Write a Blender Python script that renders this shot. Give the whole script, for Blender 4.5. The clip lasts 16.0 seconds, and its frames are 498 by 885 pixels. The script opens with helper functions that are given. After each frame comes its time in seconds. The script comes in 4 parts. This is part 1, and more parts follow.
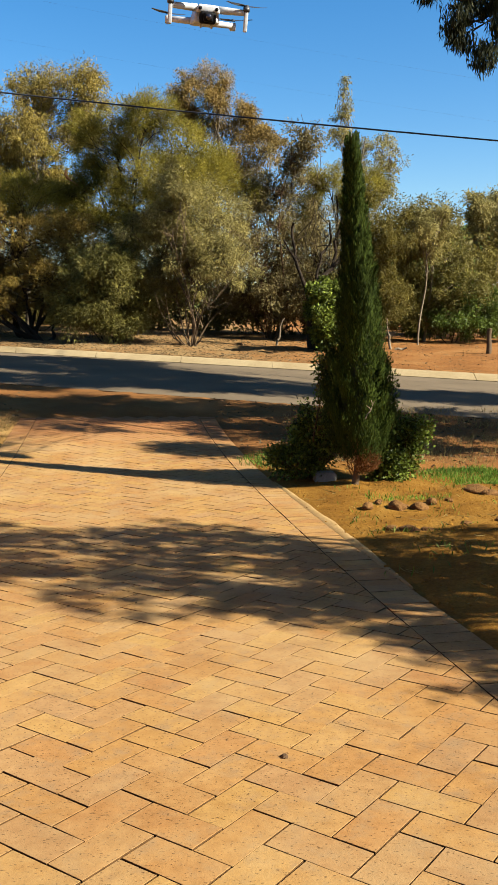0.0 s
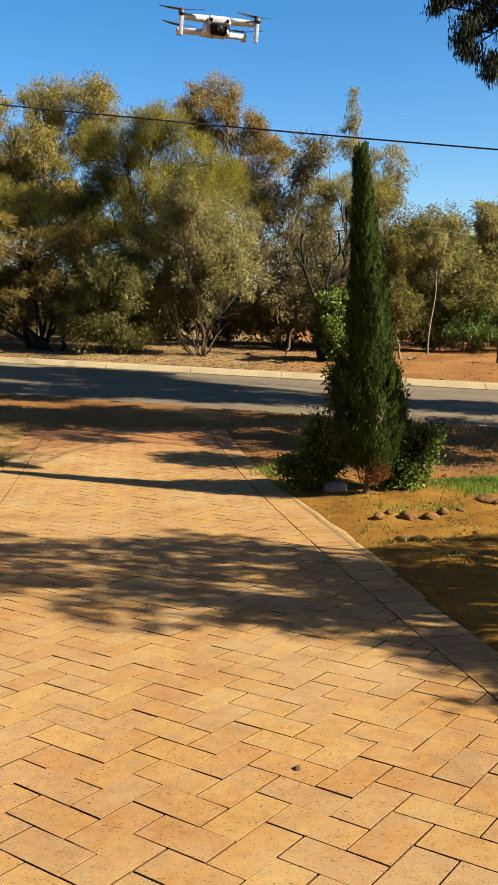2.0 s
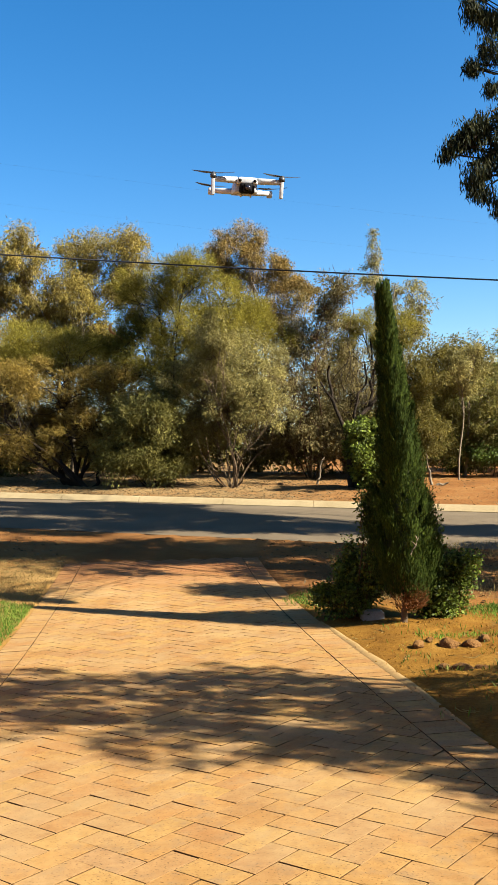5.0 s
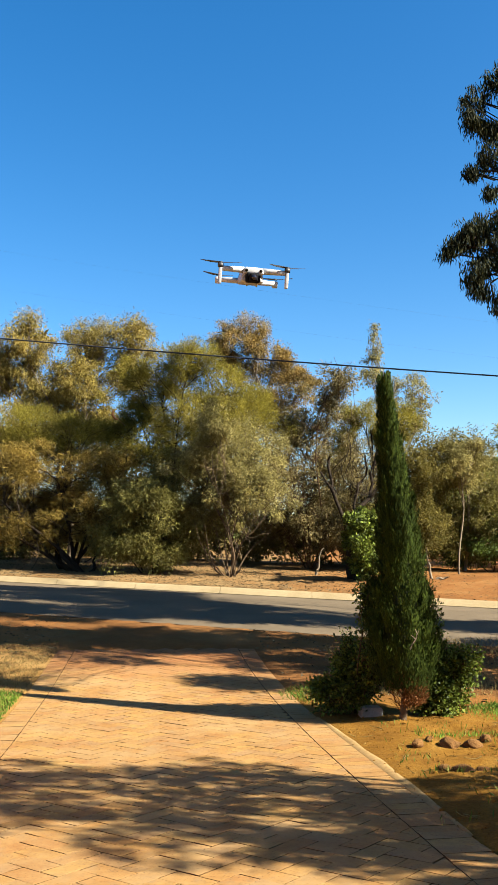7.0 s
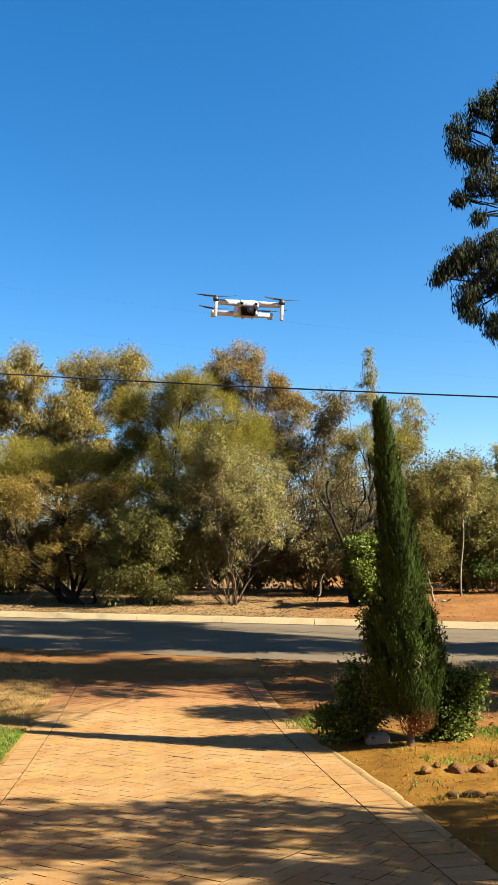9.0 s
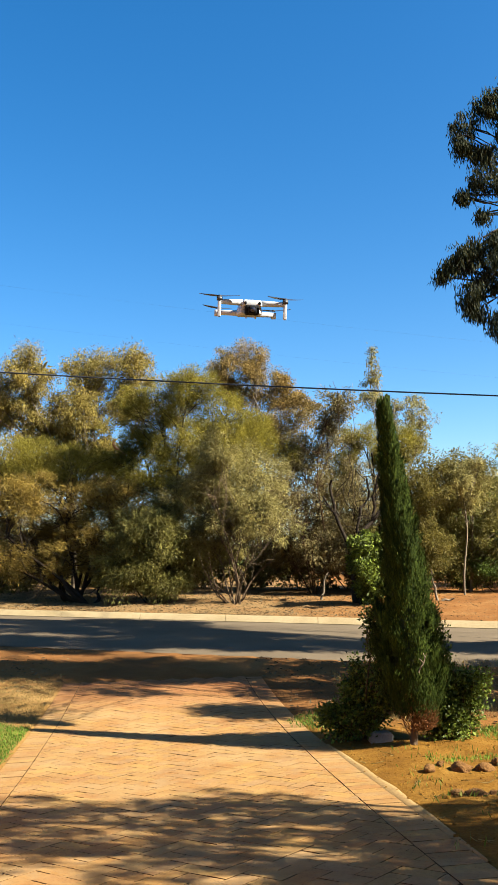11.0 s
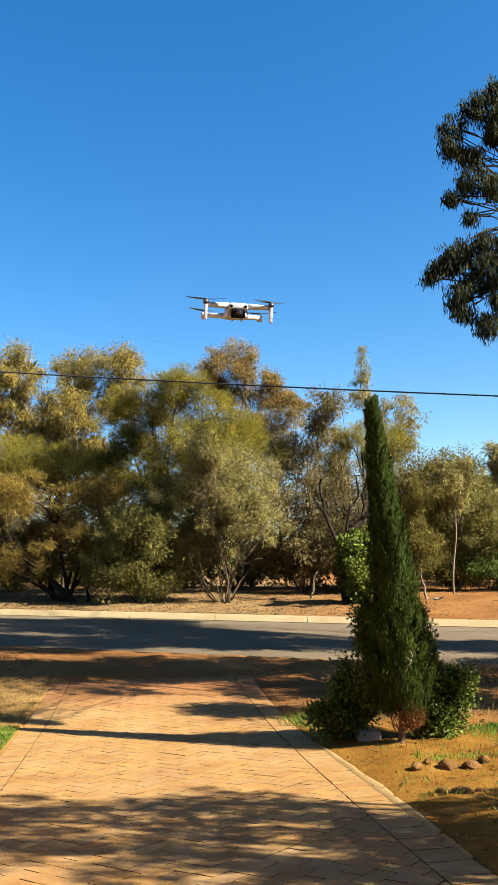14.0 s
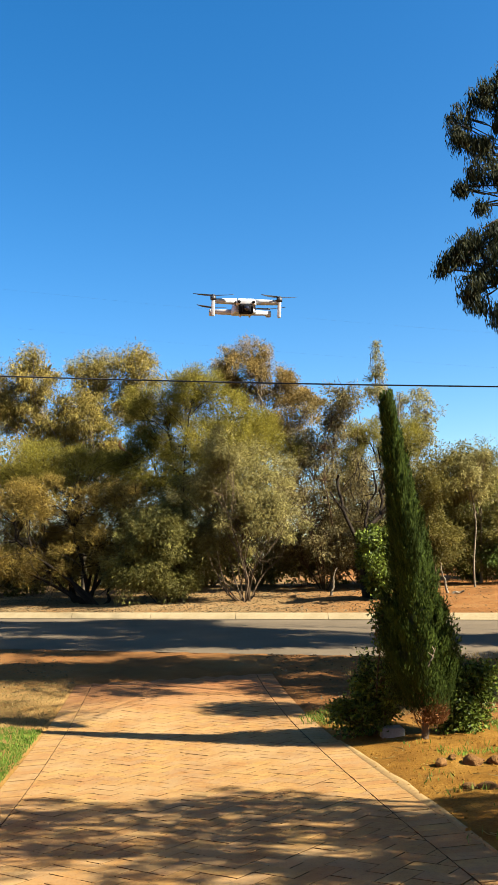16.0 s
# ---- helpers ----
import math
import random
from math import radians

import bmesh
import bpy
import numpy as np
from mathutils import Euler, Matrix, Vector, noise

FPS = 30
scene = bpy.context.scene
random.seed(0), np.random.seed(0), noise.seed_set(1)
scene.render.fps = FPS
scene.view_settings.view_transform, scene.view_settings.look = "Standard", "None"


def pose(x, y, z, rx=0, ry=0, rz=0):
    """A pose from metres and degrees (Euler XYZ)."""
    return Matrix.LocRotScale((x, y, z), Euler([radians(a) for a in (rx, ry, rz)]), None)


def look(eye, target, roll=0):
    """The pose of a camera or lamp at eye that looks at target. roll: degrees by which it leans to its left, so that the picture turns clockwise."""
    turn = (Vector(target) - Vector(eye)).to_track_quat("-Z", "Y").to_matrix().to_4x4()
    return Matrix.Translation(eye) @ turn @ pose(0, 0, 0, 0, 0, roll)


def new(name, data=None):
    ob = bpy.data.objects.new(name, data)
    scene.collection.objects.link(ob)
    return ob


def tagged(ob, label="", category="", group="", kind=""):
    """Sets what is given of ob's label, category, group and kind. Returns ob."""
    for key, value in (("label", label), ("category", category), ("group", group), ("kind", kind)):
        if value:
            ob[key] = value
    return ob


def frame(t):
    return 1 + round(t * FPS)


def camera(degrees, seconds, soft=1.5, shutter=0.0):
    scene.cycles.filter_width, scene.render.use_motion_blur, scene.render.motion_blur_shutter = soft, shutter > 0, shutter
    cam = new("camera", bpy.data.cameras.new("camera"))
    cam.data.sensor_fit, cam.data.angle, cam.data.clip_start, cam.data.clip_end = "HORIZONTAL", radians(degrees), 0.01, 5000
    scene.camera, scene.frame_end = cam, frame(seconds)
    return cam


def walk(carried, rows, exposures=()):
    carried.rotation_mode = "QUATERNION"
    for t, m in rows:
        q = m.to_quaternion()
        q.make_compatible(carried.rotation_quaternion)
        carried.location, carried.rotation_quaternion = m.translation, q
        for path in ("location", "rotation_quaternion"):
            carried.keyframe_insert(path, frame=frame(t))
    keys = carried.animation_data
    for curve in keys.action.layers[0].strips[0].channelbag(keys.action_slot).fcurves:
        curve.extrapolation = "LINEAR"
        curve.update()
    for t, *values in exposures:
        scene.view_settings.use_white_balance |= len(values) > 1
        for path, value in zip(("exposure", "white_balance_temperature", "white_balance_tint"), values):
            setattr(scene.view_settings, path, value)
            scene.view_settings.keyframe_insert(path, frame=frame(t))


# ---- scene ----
cam = camera(32.76, 16.0, soft=1.1)
# seconds, x, y, z, turn to the left, tilt up, lean
PATH = [
    (0, 0.000, 0.000, 1.500, 0.00, -9.20, -0.50),
    (0.5, 0.005, 0.004, 1.497, 0.43, -8.97, 0.35),
    (1, 0.005, 0.011, 1.495, 0.09, -9.50, 0.38),
    (1.5, -0.001, 0.007, 1.498, 0.28, -9.08, 0.06),
    (2, -0.006, 0.005, 1.498, 0.66, -8.52, -0.26),
    (2.5, -0.020, -0.007, 1.494, 1.22, -7.05, -0.07),
    (3, -0.014, -0.025, 1.506, 1.49, -3.78, 0.99),
    (3.5, -0.004, -0.028, 1.519, 3.23, -2.54, 3.23),
    (4, -0.013, -0.046, 1.504, 2.61, -3.11, 2.10),
    (6.5, -0.014, -0.076, 1.490, 2.85, 6.63, 0.61),
    (7, -0.017, -0.067, 1.483, 2.64, 6.31, -0.02),
    (7.5, -0.011, -0.082, 1.476, 2.25, 6.73, 0.04),
    (8, -0.017, -0.087, 1.487, 2.02, 7.66, 0.70),
    (8.5, -0.023, -0.084, 1.493, 2.33, 8.13, 1.54),
    (11, -0.022, -0.094, 1.492, 2.67, 8.06, 1.57),
    (11.5, -0.039, -0.114, 1.496, 2.47, 7.68, 0.93),
    (12, -0.037, -0.062, 1.482, 2.43, 7.40, 0.21),
    (12.5, -0.016, -0.083, 1.493, 2.09, 7.08, 1.16),
    (13, -0.029, -0.127, 1.493, 1.94, 7.26, 1.02),
    (13.5, -0.017, -0.155, 1.503, 1.86, 7.62, 1.53),
    (14, -0.008, -0.120, 1.496, 2.01, 7.97, 1.61),
    (14.5, -0.021, -0.131, 1.495, 2.13, 8.01, 1.98),
    (15, -0.020, -0.146, 1.506, 2.39, 8.08, 1.90),
    (15.5, -0.002, -0.129, 1.504, 2.69, 8.10, 2.09),
    (16, 0.005, -0.085, 1.498, 3.14, 7.89, 2.97),
]
walk(cam, [(t, pose(x, y, z, 90 + tilt, 0, turn) @ pose(0, 0, 0, 0, 0, -lean)) for t, x, y, z, turn, tilt, lean in PATH],
     exposures=[(0, 1.76), (2.5, 1.77), (4, 1.88), (6.5, 2.04), (16, 2.04)])

# ---- world and sun ----
SUN = Vector((3.84, -1.5, 3.17)).normalized()
world = bpy.data.worlds.new("sky")
scene.world = world
world.use_nodes = True
wn = world.node_tree
sky = wn.nodes.new("ShaderNodeTexSky")
sky.sky_type = 'NISHITA'
sky.sun_disc = False
sky.sun_elevation = math.asin(SUN.z)
sky.sun_rotation = math.atan2(SUN.x, SUN.y)
sky.air_density, sky.dust_density, sky.ozone_density = 1.0, 0.7, 2.7
deep = wn.nodes.new("ShaderNodeHueSaturation")
deep.inputs["Hue"].default_value = 0.5
deep.inputs["Saturation"].default_value = 1.38
wn.links.new(sky.outputs[0], deep.inputs["Color"])
wn.links.new(deep.outputs[0], wn.nodes["Background"].inputs[0])
wn.nodes["Background"].inputs[1].default_value = 0.0540
lamp = bpy.data.lights.new("sun", 'SUN')
lamp.energy, lamp.angle, lamp.color = 6.3, radians(0.5), (1.0, 0.97, 0.86)
sun = new("sun", lamp)
sun.matrix_world = look(SUN * 60, (0, 0, 0))


# ---- materials ----
def material(name):
    m = bpy.data.materials.new(name)
    m.use_nodes = True
    nt = m.node_tree
    return m, nt, nt.nodes["Principled BSDF"]


def node(nt, kind, **sets):
    n = nt.nodes.new(kind)
    for key, value in sets.items():
        n.inputs[key.replace("_", " ")].default_value = value
    return n


def ramp(nt, source, *stops):
    r = nt.nodes.new("ShaderNodeValToRGB")
    while len(r.color_ramp.elements) < len(stops):
        r.color_ramp.elements.new(0.5)
    for e, (at, c) in zip(r.color_ramp.elements, stops):
        e.position, e.color = at, (*c, 1)
    nt.links.new(source, r.inputs[0])
    return r.outputs[0]


def noise_of(nt, scale, detail=4, rough=0.6, stretch=(1, 1, 1)):
    geo = nt.nodes.new("ShaderNodeNewGeometry")
    mp = nt.nodes.new("ShaderNodeMapping")
    mp.inputs["Scale"].default_value = stretch
    nt.links.new(geo.outputs["Position"], mp.inputs["Vector"])
    n = node(nt, "ShaderNodeTexNoise", Scale=scale, Detail=detail, Roughness=rough)
    nt.links.new(mp.outputs[0], n.inputs["Vector"])
    return n.outputs["Fac"]


def mix(nt, fac, a, b, blend='MIX'):
    n = nt.nodes.new("ShaderNodeMix")
    n.data_type, n.blend_type = 'RGBA', blend
    for value, sock in ((fac, n.inputs[0]), (a, n.inputs[6]), (b, n.inputs[7])):
        if isinstance(value, (int, float)):
            sock.default_value = value
        elif isinstance(value, tuple):
            sock.default_value = (*value, 1)
        else:
            nt.links.new(value, sock)
    return n.outputs[2]


def bump(nt, bsdf, height, strength, distance):
    b = node(nt, "ShaderNodeBump", Strength=strength, Distance=distance)
    nt.links.new(height, b.inputs["Height"])
    nt.links.new(b.outputs[0], bsdf.inputs["Normal"])


def leaf_material(name, dark, mid, light, through_light=0.3, rough=0.5):
    m, nt, bsdf = material(name)
    geo = nt.nodes.new("ShaderNodeNewGeometry")
    col = ramp(nt, geo.outputs["Random Per Island"], (0.0, dark), (0.5, mid), (1.0, light))
    patch = ramp(nt, noise_of(nt, 1.3, 3), (0.35, (0.7, 0.7, 0.7)), (0.65, (1.25, 1.2, 1.1)))
    col = mix(nt, 1.0, col, patch, 'MULTIPLY')
    nt.links.new(col, bsdf.inputs["Base Color"])
    bsdf.inputs["Roughness"].default_value = rough
    bsdf.inputs["Specular IOR Level"].default_value = 0.1
    tr = nt.nodes.new("ShaderNodeBsdfTranslucent")
    nt.links.new(col, tr.inputs[0])
    ms = nt.nodes.new("ShaderNodeMixShader")
    ms.inputs[0].default_value = through_light
    nt.links.new(bsdf.outputs[0], ms.inputs[1])
    nt.links.new(tr.outputs[0], ms.inputs[2])
    nt.links.new(ms.outputs[0], nt.nodes["Material Output"].inputs[0])
    return m


def plain_material(name, a, b, scale, rough=0.8, rise=0.3, dist=0.01, metal=0.0, stretch=(1, 1, 1), fine=None):
    m, nt, bsdf = material(name)
    big = noise_of(nt, scale, 5, 0.65, stretch)
    col = ramp(nt, big, (0.3, a), (0.7, b))
    small = noise_of(nt, fine or scale * 14, 3)
    col = mix(nt, 0.6, col, ramp(nt, small, (0.25, (0.55, 0.55, 0.55)), (0.75, (1.35, 1.35, 1.35))), 'MULTIPLY')
    nt.links.new(col, bsdf.inputs["Base Color"])
    bsdf.inputs["Roughness"].default_value = rough
    bsdf.inputs["Specular IOR Level"].default_value = 0.08 if rough > 0.7 else 0.4
    bsdf.inputs["Metallic"].default_value = metal
    bump(nt, bsdf, small, rise, dist)
    return m


def brick_material(random_from):
    m, nt, bsdf = material("clay_paver_" + random_from)
    if random_from == "object":
        rnd = nt.nodes.new("ShaderNodeObjectInfo").outputs["Random"]
    else:
        rnd = nt.nodes.new("ShaderNodeNewGeometry").outputs["Random Per Island"]
    col = ramp(nt, rnd, (0.0, (0.194, 0.1020, 0.0370)), (0.25, (0.206, 0.1140, 0.0370)), (0.5, (0.192, 0.1130, 0.0490)), (0.75, (0.218, 0.1300, 0.0420)), (1.0, (0.197, 0.1060, 0.0360)))
    worn = ramp(nt, noise_of(nt, 1.1, 4), (0.3, (0.90, 0.81, 0.72)), (0.7, (1.08, 1.08, 1.05)))
    col = mix(nt, 1.0, col, worn, 'MULTIPLY')
    mottled = ramp(nt, noise_of(nt, 26, 4, 0.7), (0.3, (0.86, 0.82, 0.78)), (0.7, (1.1, 1.1, 1.1)))
    col = mix(nt, 1.0, col, mottled, 'MULTIPLY')
    blotch = ramp(nt, noise_of(nt, 11, 5, 0.7), (0.5, (0, 0, 0)), (0.7, (0.75, 0.75, 0.75)))
    col = mix(nt, blotch, col, (0.150, 0.092, 0.044))
    pits = ramp(nt, noise_of(nt, 105, 2, 0.5, (1, 1.9, 1)), (0.325, (0.13, 0.08, 0.05)), (0.365, (1, 1, 1)))
    col = mix(nt, 0.85, col, pits, 'MULTIPLY')
    dusty = ramp(nt, noise_of(nt, 0.9, 6, 0.75), (0.45, (0, 0, 0)), (0.7, (0.7, 0.7, 0.7)))
    col = mix(nt, dusty, col, (0.232, 0.152, 0.066))
    geo = nt.nodes.new("ShaderNodeNewGeometry")
    sep = nt.nodes.new("ShaderNodeSeparateXYZ")
    nt.links.new(geo.outputs["Position"], sep.inputs[0])
    dirty = node(nt, "ShaderNodeMapRange", From_Min=9.6, From_Max=11.6)
    nt.links.new(sep.outputs[1], dirty.inputs[0])
    clay = nt.nodes.new("ShaderNodeMath")
    clay.operation = 'MULTIPLY'
    nt.links.new(dirty.outputs[0], clay.inputs[0])
    nt.links.new(ramp(nt, noise_of(nt, 1.6, 5, 0.7), (0.3, (0.6, 0.6, 0.6)), (0.6, (1, 1, 1))), clay.inputs[1])
    col = mix(nt, clay.outputs[0], col, (0.165, 0.066, 0.022))
    stain = ramp(nt, noise_of(nt, 2.7, 5, 0.7), (0.34, (0.70, 0.58, 0.5)), (0.5, (1, 1, 1)))
    col = mix(nt, 0.4, col, stain, 'MULTIPLY')
    nt.links.new(col, bsdf.inputs["Base Color"])
    bsdf.inputs["Roughness"].default_value = 0.85
    bsdf.inputs["Specular IOR Level"].default_value = 0.08
    bump(nt, bsdf, noise_of(nt, 130, 4, 0.7), 0.35, 0.004)
    return m


def ground_material():
    m, nt, bsdf = material("earth")
    geo = nt.nodes.new("ShaderNodeNewGeometry")
    sep = nt.nodes.new("ShaderNodeSeparateXYZ")
    nt.links.new(geo.outputs["Position"], sep.inputs[0])
    ochre = ramp(nt, noise_of(nt, 2.2, 6, 0.7), (0.25, (0.076, 0.033, 0.0060)), (0.5, (0.136, 0.0650, 0.0104)), (0.75, (0.190, 0.102, 0.0210)))
    red = ramp(nt, noise_of(nt, 0.5, 6, 0.7), (0.3, (0.085, 0.040, 0.014)), (0.5, (0.146, 0.063, 0.019)), (0.7, (0.180, 0.092, 0.032)))
    dry = ramp(nt, noise_of(nt, 0.8, 6, 0.7), (0.3, (0.150, 0.080, 0.0230)), (0.7, (0.225, 0.134, 0.0470)))
    slant = nt.nodes.new("ShaderNodeMath")
    slant.operation = 'MULTIPLY_ADD'
    nt.links.new(sep.outputs[0], slant.inputs[0])
    slant.inputs[1].default_value = 0.33
    nt.links.new(sep.outputs[1], slant.inputs[2])
    side = node(nt, "ShaderNodeMapRange", From_Min=-3.2, From_Max=-1.8)
    nt.links.new(sep.outputs[0], side.inputs[0])
    later = nt.nodes.new("ShaderNodeMath")
    later.operation = 'MULTIPLY_ADD'
    nt.links.new(side.outputs[0], later.inputs[0])
    later.inputs[1].default_value = 1.4
    nt.links.new(slant.outputs[0], later.inputs[2])
    far = node(nt, "ShaderNodeMapRange", From_Min=9.9, From_Max=11.6)
    nt.links.new(later.outputs[0], far.inputs[0])
    col = mix(nt, side.outputs[0], dry, ochre)
    col = mix(nt, far.outputs[0], col, red)
    across = node(nt, "ShaderNodeMapRange", From_Min=20.0, From_Max=20.8)
    nt.links.new(slant.outputs[0], across.inputs[0])
    along = node(nt, "ShaderNodeMapRange", From_Min=2.5, From_Max=-1.5)
    nt.links.new(sep.outputs[0], along.inputs[0])
    straw = nt.nodes.new("ShaderNodeMath")
    straw.operation = 'MULTIPLY'
    nt.links.new(across.outputs[0], straw.inputs[0])
    nt.links.new(along.outputs[0], straw.inputs[1])
    worn = nt.nodes.new("ShaderNodeMath")
    worn.operation = 'MULTIPLY'
    nt.links.new(straw.outputs[0], worn.inputs[0])
    nt.links.new(ramp(nt, noise_of(nt, 0.9, 5, 0.7), (0.3, (0.3, 0.3, 0.3)), (0.6, (0.95, 0.95, 0.95))), worn.inputs[1])
    col = mix(nt, worn.outputs[0], col, ramp(nt, noise_of(nt, 3.0, 6, 0.75), (0.3, (0.110, 0.068, 0.028)), (0.7, (0.196, 0.130, 0.057))))
    green = ramp(nt, noise_of(nt, 0.02, 3), (0.35, (0.065, 0.10, 0.020)), (0.65, (0.10, 0.145, 0.030)))
    field = node(nt, "ShaderNodeMapRange", From_Min=70.0, From_Max=110.0)
    nt.links.new(sep.outputs[1], field.inputs[0])
    col = mix(nt, field.outputs[0], col, green)
    grains = noise_of(nt, 45, 4, 0.7)
    col = mix(nt, 0.8, col, ramp(nt, grains, (0.3, (0.55, 0.5, 0.45)), (0.7, (1.2, 1.2, 1.2))), 'MULTIPLY')
    nt.links.new(col, bsdf.inputs["Base Color"])
    bsdf.inputs["Roughness"].default_value = 0.95
    bsdf.inputs["Specular IOR Level"].default_value = 0.03
    bump(nt, bsdf, grains, 0.6, 0.02)
    return m


M_EARTH = ground_material()
M_BRICK = brick_material("object")
M_BRICK_JOINED = brick_material("island")
M_SAND = plain_material("joint_sand", (0.036, 0.018, 0.006), (0.066, 0.033, 0.011), 6, 0.95)
M_HAUNCH = plain_material("sandy_mortar", (0.165, 0.098, 0.036), (0.225, 0.142, 0.056), 3, 0.95, 0.5, 0.006, fine=50)
M_ROAD = plain_material("worn_asphalt", (0.0729, 0.0528, 0.0315), (0.1049, 0.0766, 0.0466), 0.6, 0.9, 0.4, 0.006, fine=60)
M_KERB = plain_material("kerb_concrete", (0.1734, 0.1251, 0.0624), (0.2229, 0.1668, 0.0891), 1.5, 0.85, 0.3, 0.004, fine=40)
M_BARK_DARK = plain_material("dark_bark", (0.0118, 0.0080, 0.0048), (0.0300, 0.0211, 0.0138), 3, 0.95, 0.8, 0.03, stretch=(1, 1, 0.2))
M_BARK_PALE = plain_material("pale_bark", (0.0861, 0.0609, 0.0378), (0.1596, 0.1248, 0.0834), 3, 0.85, 0.4, 0.02, stretch=(1, 1, 0.3))
M_BARK_BROWN = plain_material("brown_bark", (0.0395, 0.0232, 0.0114), (0.0798, 0.0457, 0.0228), 5, 0.9, 0.6, 0.02, stretch=(1, 1, 0.2))
M_LEAF_GOLD = leaf_material("golden_gum_leaf", (0.110, 0.082, 0.020), (0.178, 0.136, 0.032), (0.250, 0.195, 0.046), 0.36)
M_LEAF_RUST = leaf_material("rusty_gum_leaf", (0.108, 0.072, 0.021), (0.176, 0.118, 0.034), (0.240, 0.165, 0.048), 0.36)
M_LEAF_ACACIA = leaf_material("feathery_wattle_leaf", (0.100, 0.084, 0.013), (0.166, 0.140, 0.021), (0.236, 0.200, 0.031), 0.44)
M_LEAF_DARK = leaf_material("dull_olive_leaf", (0.062, 0.050, 0.011), (0.100, 0.082, 0.018), (0.150, 0.124, 0.028), 0.36)
M_LEAF_GREY = leaf_material("grey_green_leaf", (0.112, 0.094, 0.031), (0.182, 0.154, 0.051), (0.275, 0.236, 0.082), 0.40)
M_LEAF_OLIVE = leaf_material("olive_leaf", (0.064, 0.054, 0.013), (0.104, 0.090, 0.021), (0.160, 0.138, 0.034), 0.36)
M_LEAF_TWIGGY = leaf_material("sparse_brown_grey_leaf", (0.076, 0.058, 0.022), (0.122, 0.096, 0.036), (0.190, 0.154, 0.062), 0.34)
M_LEAF_BROWN = leaf_material("brown_olive_leaf", (0.108, 0.070, 0.016), (0.178, 0.124, 0.028), (0.255, 0.187, 0.043), 0.46)
M_LEAF_DEEP = leaf_material("deep_green_leaf", (0.070, 0.062, 0.015), (0.118, 0.106, 0.026), (0.190, 0.172, 0.048), 0.38)
M_LEAF_GREEN = leaf_material("fresh_green_leaf", (0.0252, 0.0360, 0.0054), (0.0560, 0.0800, 0.0120), (0.1064, 0.1520, 0.0228))
M_LEAF_IVY = leaf_material("glossy_shrub_leaf", (0.026, 0.034, 0.0045), (0.064, 0.082, 0.011), (0.148, 0.186, 0.026), 0.28, 0.5)
M_LEAF_CYPRESS = leaf_material("cypress_spray", (0.012, 0.020, 0.0020), (0.023, 0.036, 0.0032), (0.044, 0.060, 0.0055), 0.03, 0.85)
M_LEAF_DEAD = leaf_material("dead_brown_spray", (0.0900, 0.0360, 0.0114), (0.1500, 0.0600, 0.0190), (0.2100, 0.0840, 0.0266), 0.2, 0.8)
# gum leaf green, also the dark of the pencil pine's added core
M_LEAF_NEAR_AND_CORE = leaf_material("near_gum_leaf_and_shade_core", (0.0072, 0.0103, 0.0046), (0.0155, 0.0190, 0.0080), (0.0420, 0.0413, 0.0118), 0.25, 0.75)
M_GRASS = leaf_material("green_grass", (0.0379, 0.0650, 0.0072), (0.0759, 0.1107, 0.0137), (0.1517, 0.1554, 0.0274), 0.35, 0.6)
M_LAWN = leaf_material("mown_lawn_blade", (0.040, 0.085, 0.008), (0.070, 0.130, 0.014), (0.120, 0.175, 0.024), 0.35, 0.7)
M_DRY_GRASS = leaf_material("dry_grass", (0.1106, 0.0740, 0.0228), (0.1809, 0.1255, 0.0420), (0.2417, 0.1756, 0.0690), 0.3, 0.8)
M_LITTER = leaf_material("leaf_litter", (0.03, 0.02, 0.010), (0.08, 0.058, 0.03), (0.15, 0.115, 0.065), 0.05, 0.9)
M_ROCK = plain_material("laterite_rock", (0.070, 0.032, 0.010), (0.140, 0.068, 0.021), 6, 0.95, 0.8, 0.02)
M_WOOD = plain_material("weathered_wood", (0.0529, 0.0334, 0.0192), (0.0995, 0.0668, 0.0378), 8, 0.9, 0.6, 0.01, stretch=(1, 1, 0.15))
M_TORN = plain_material("torn_orange_wood", (0.20, 0.09, 0.03), (0.28, 0.14, 0.05), 8, 0.9)
M_CABLE = plain_material("black_cable", (0.006, 0.006, 0.007), (0.012, 0.012, 0.014), 3, 0.6)
M_SHELL = plain_material("light_grey_plastic", (0.27, 0.27, 0.265), (0.30, 0.30, 0.295), 9, 0.45, 0.05, 0.001)
M_BLACK = plain_material("black_plastic", (0.002, 0.002, 0.0023), (0.004, 0.004, 0.0045), 20, 0.75, 0.05, 0.001)
M_DARKGREY = plain_material("dark_grey_plastic", (0.012, 0.012, 0.013), (0.02, 0.02, 0.022), 20, 0.5, 0.05, 0.001)
M_PROP = plain_material("propeller_plastic", (0.012, 0.014, 0.02), (0.02, 0.023, 0.03), 20, 0.45, 0.05, 0.001)
M_GLASS_DARK, _nt, _b = material("camera_lens_glass")
_b.inputs["Base Color"].default_value = (0.01, 0.01, 0.015, 1)
_b.inputs["Roughness"].default_value = 0.05
# orange of the added unseen walls that warm the bounced light
M_BOUNCE_WALL = plain_material("orange_bounce_wall", (0.36, 0.17, 0.085), (0.46, 0.23, 0.12), 3, 0.9)
M_BOX = plain_material("weathered_grey_concrete", (0.150, 0.140, 0.120), (0.200, 0.188, 0.160), 6, 0.85)
M_WALL = plain_material("cream_render", (0.20, 0.19, 0.165), (0.24, 0.225, 0.2), 1.2, 0.9)
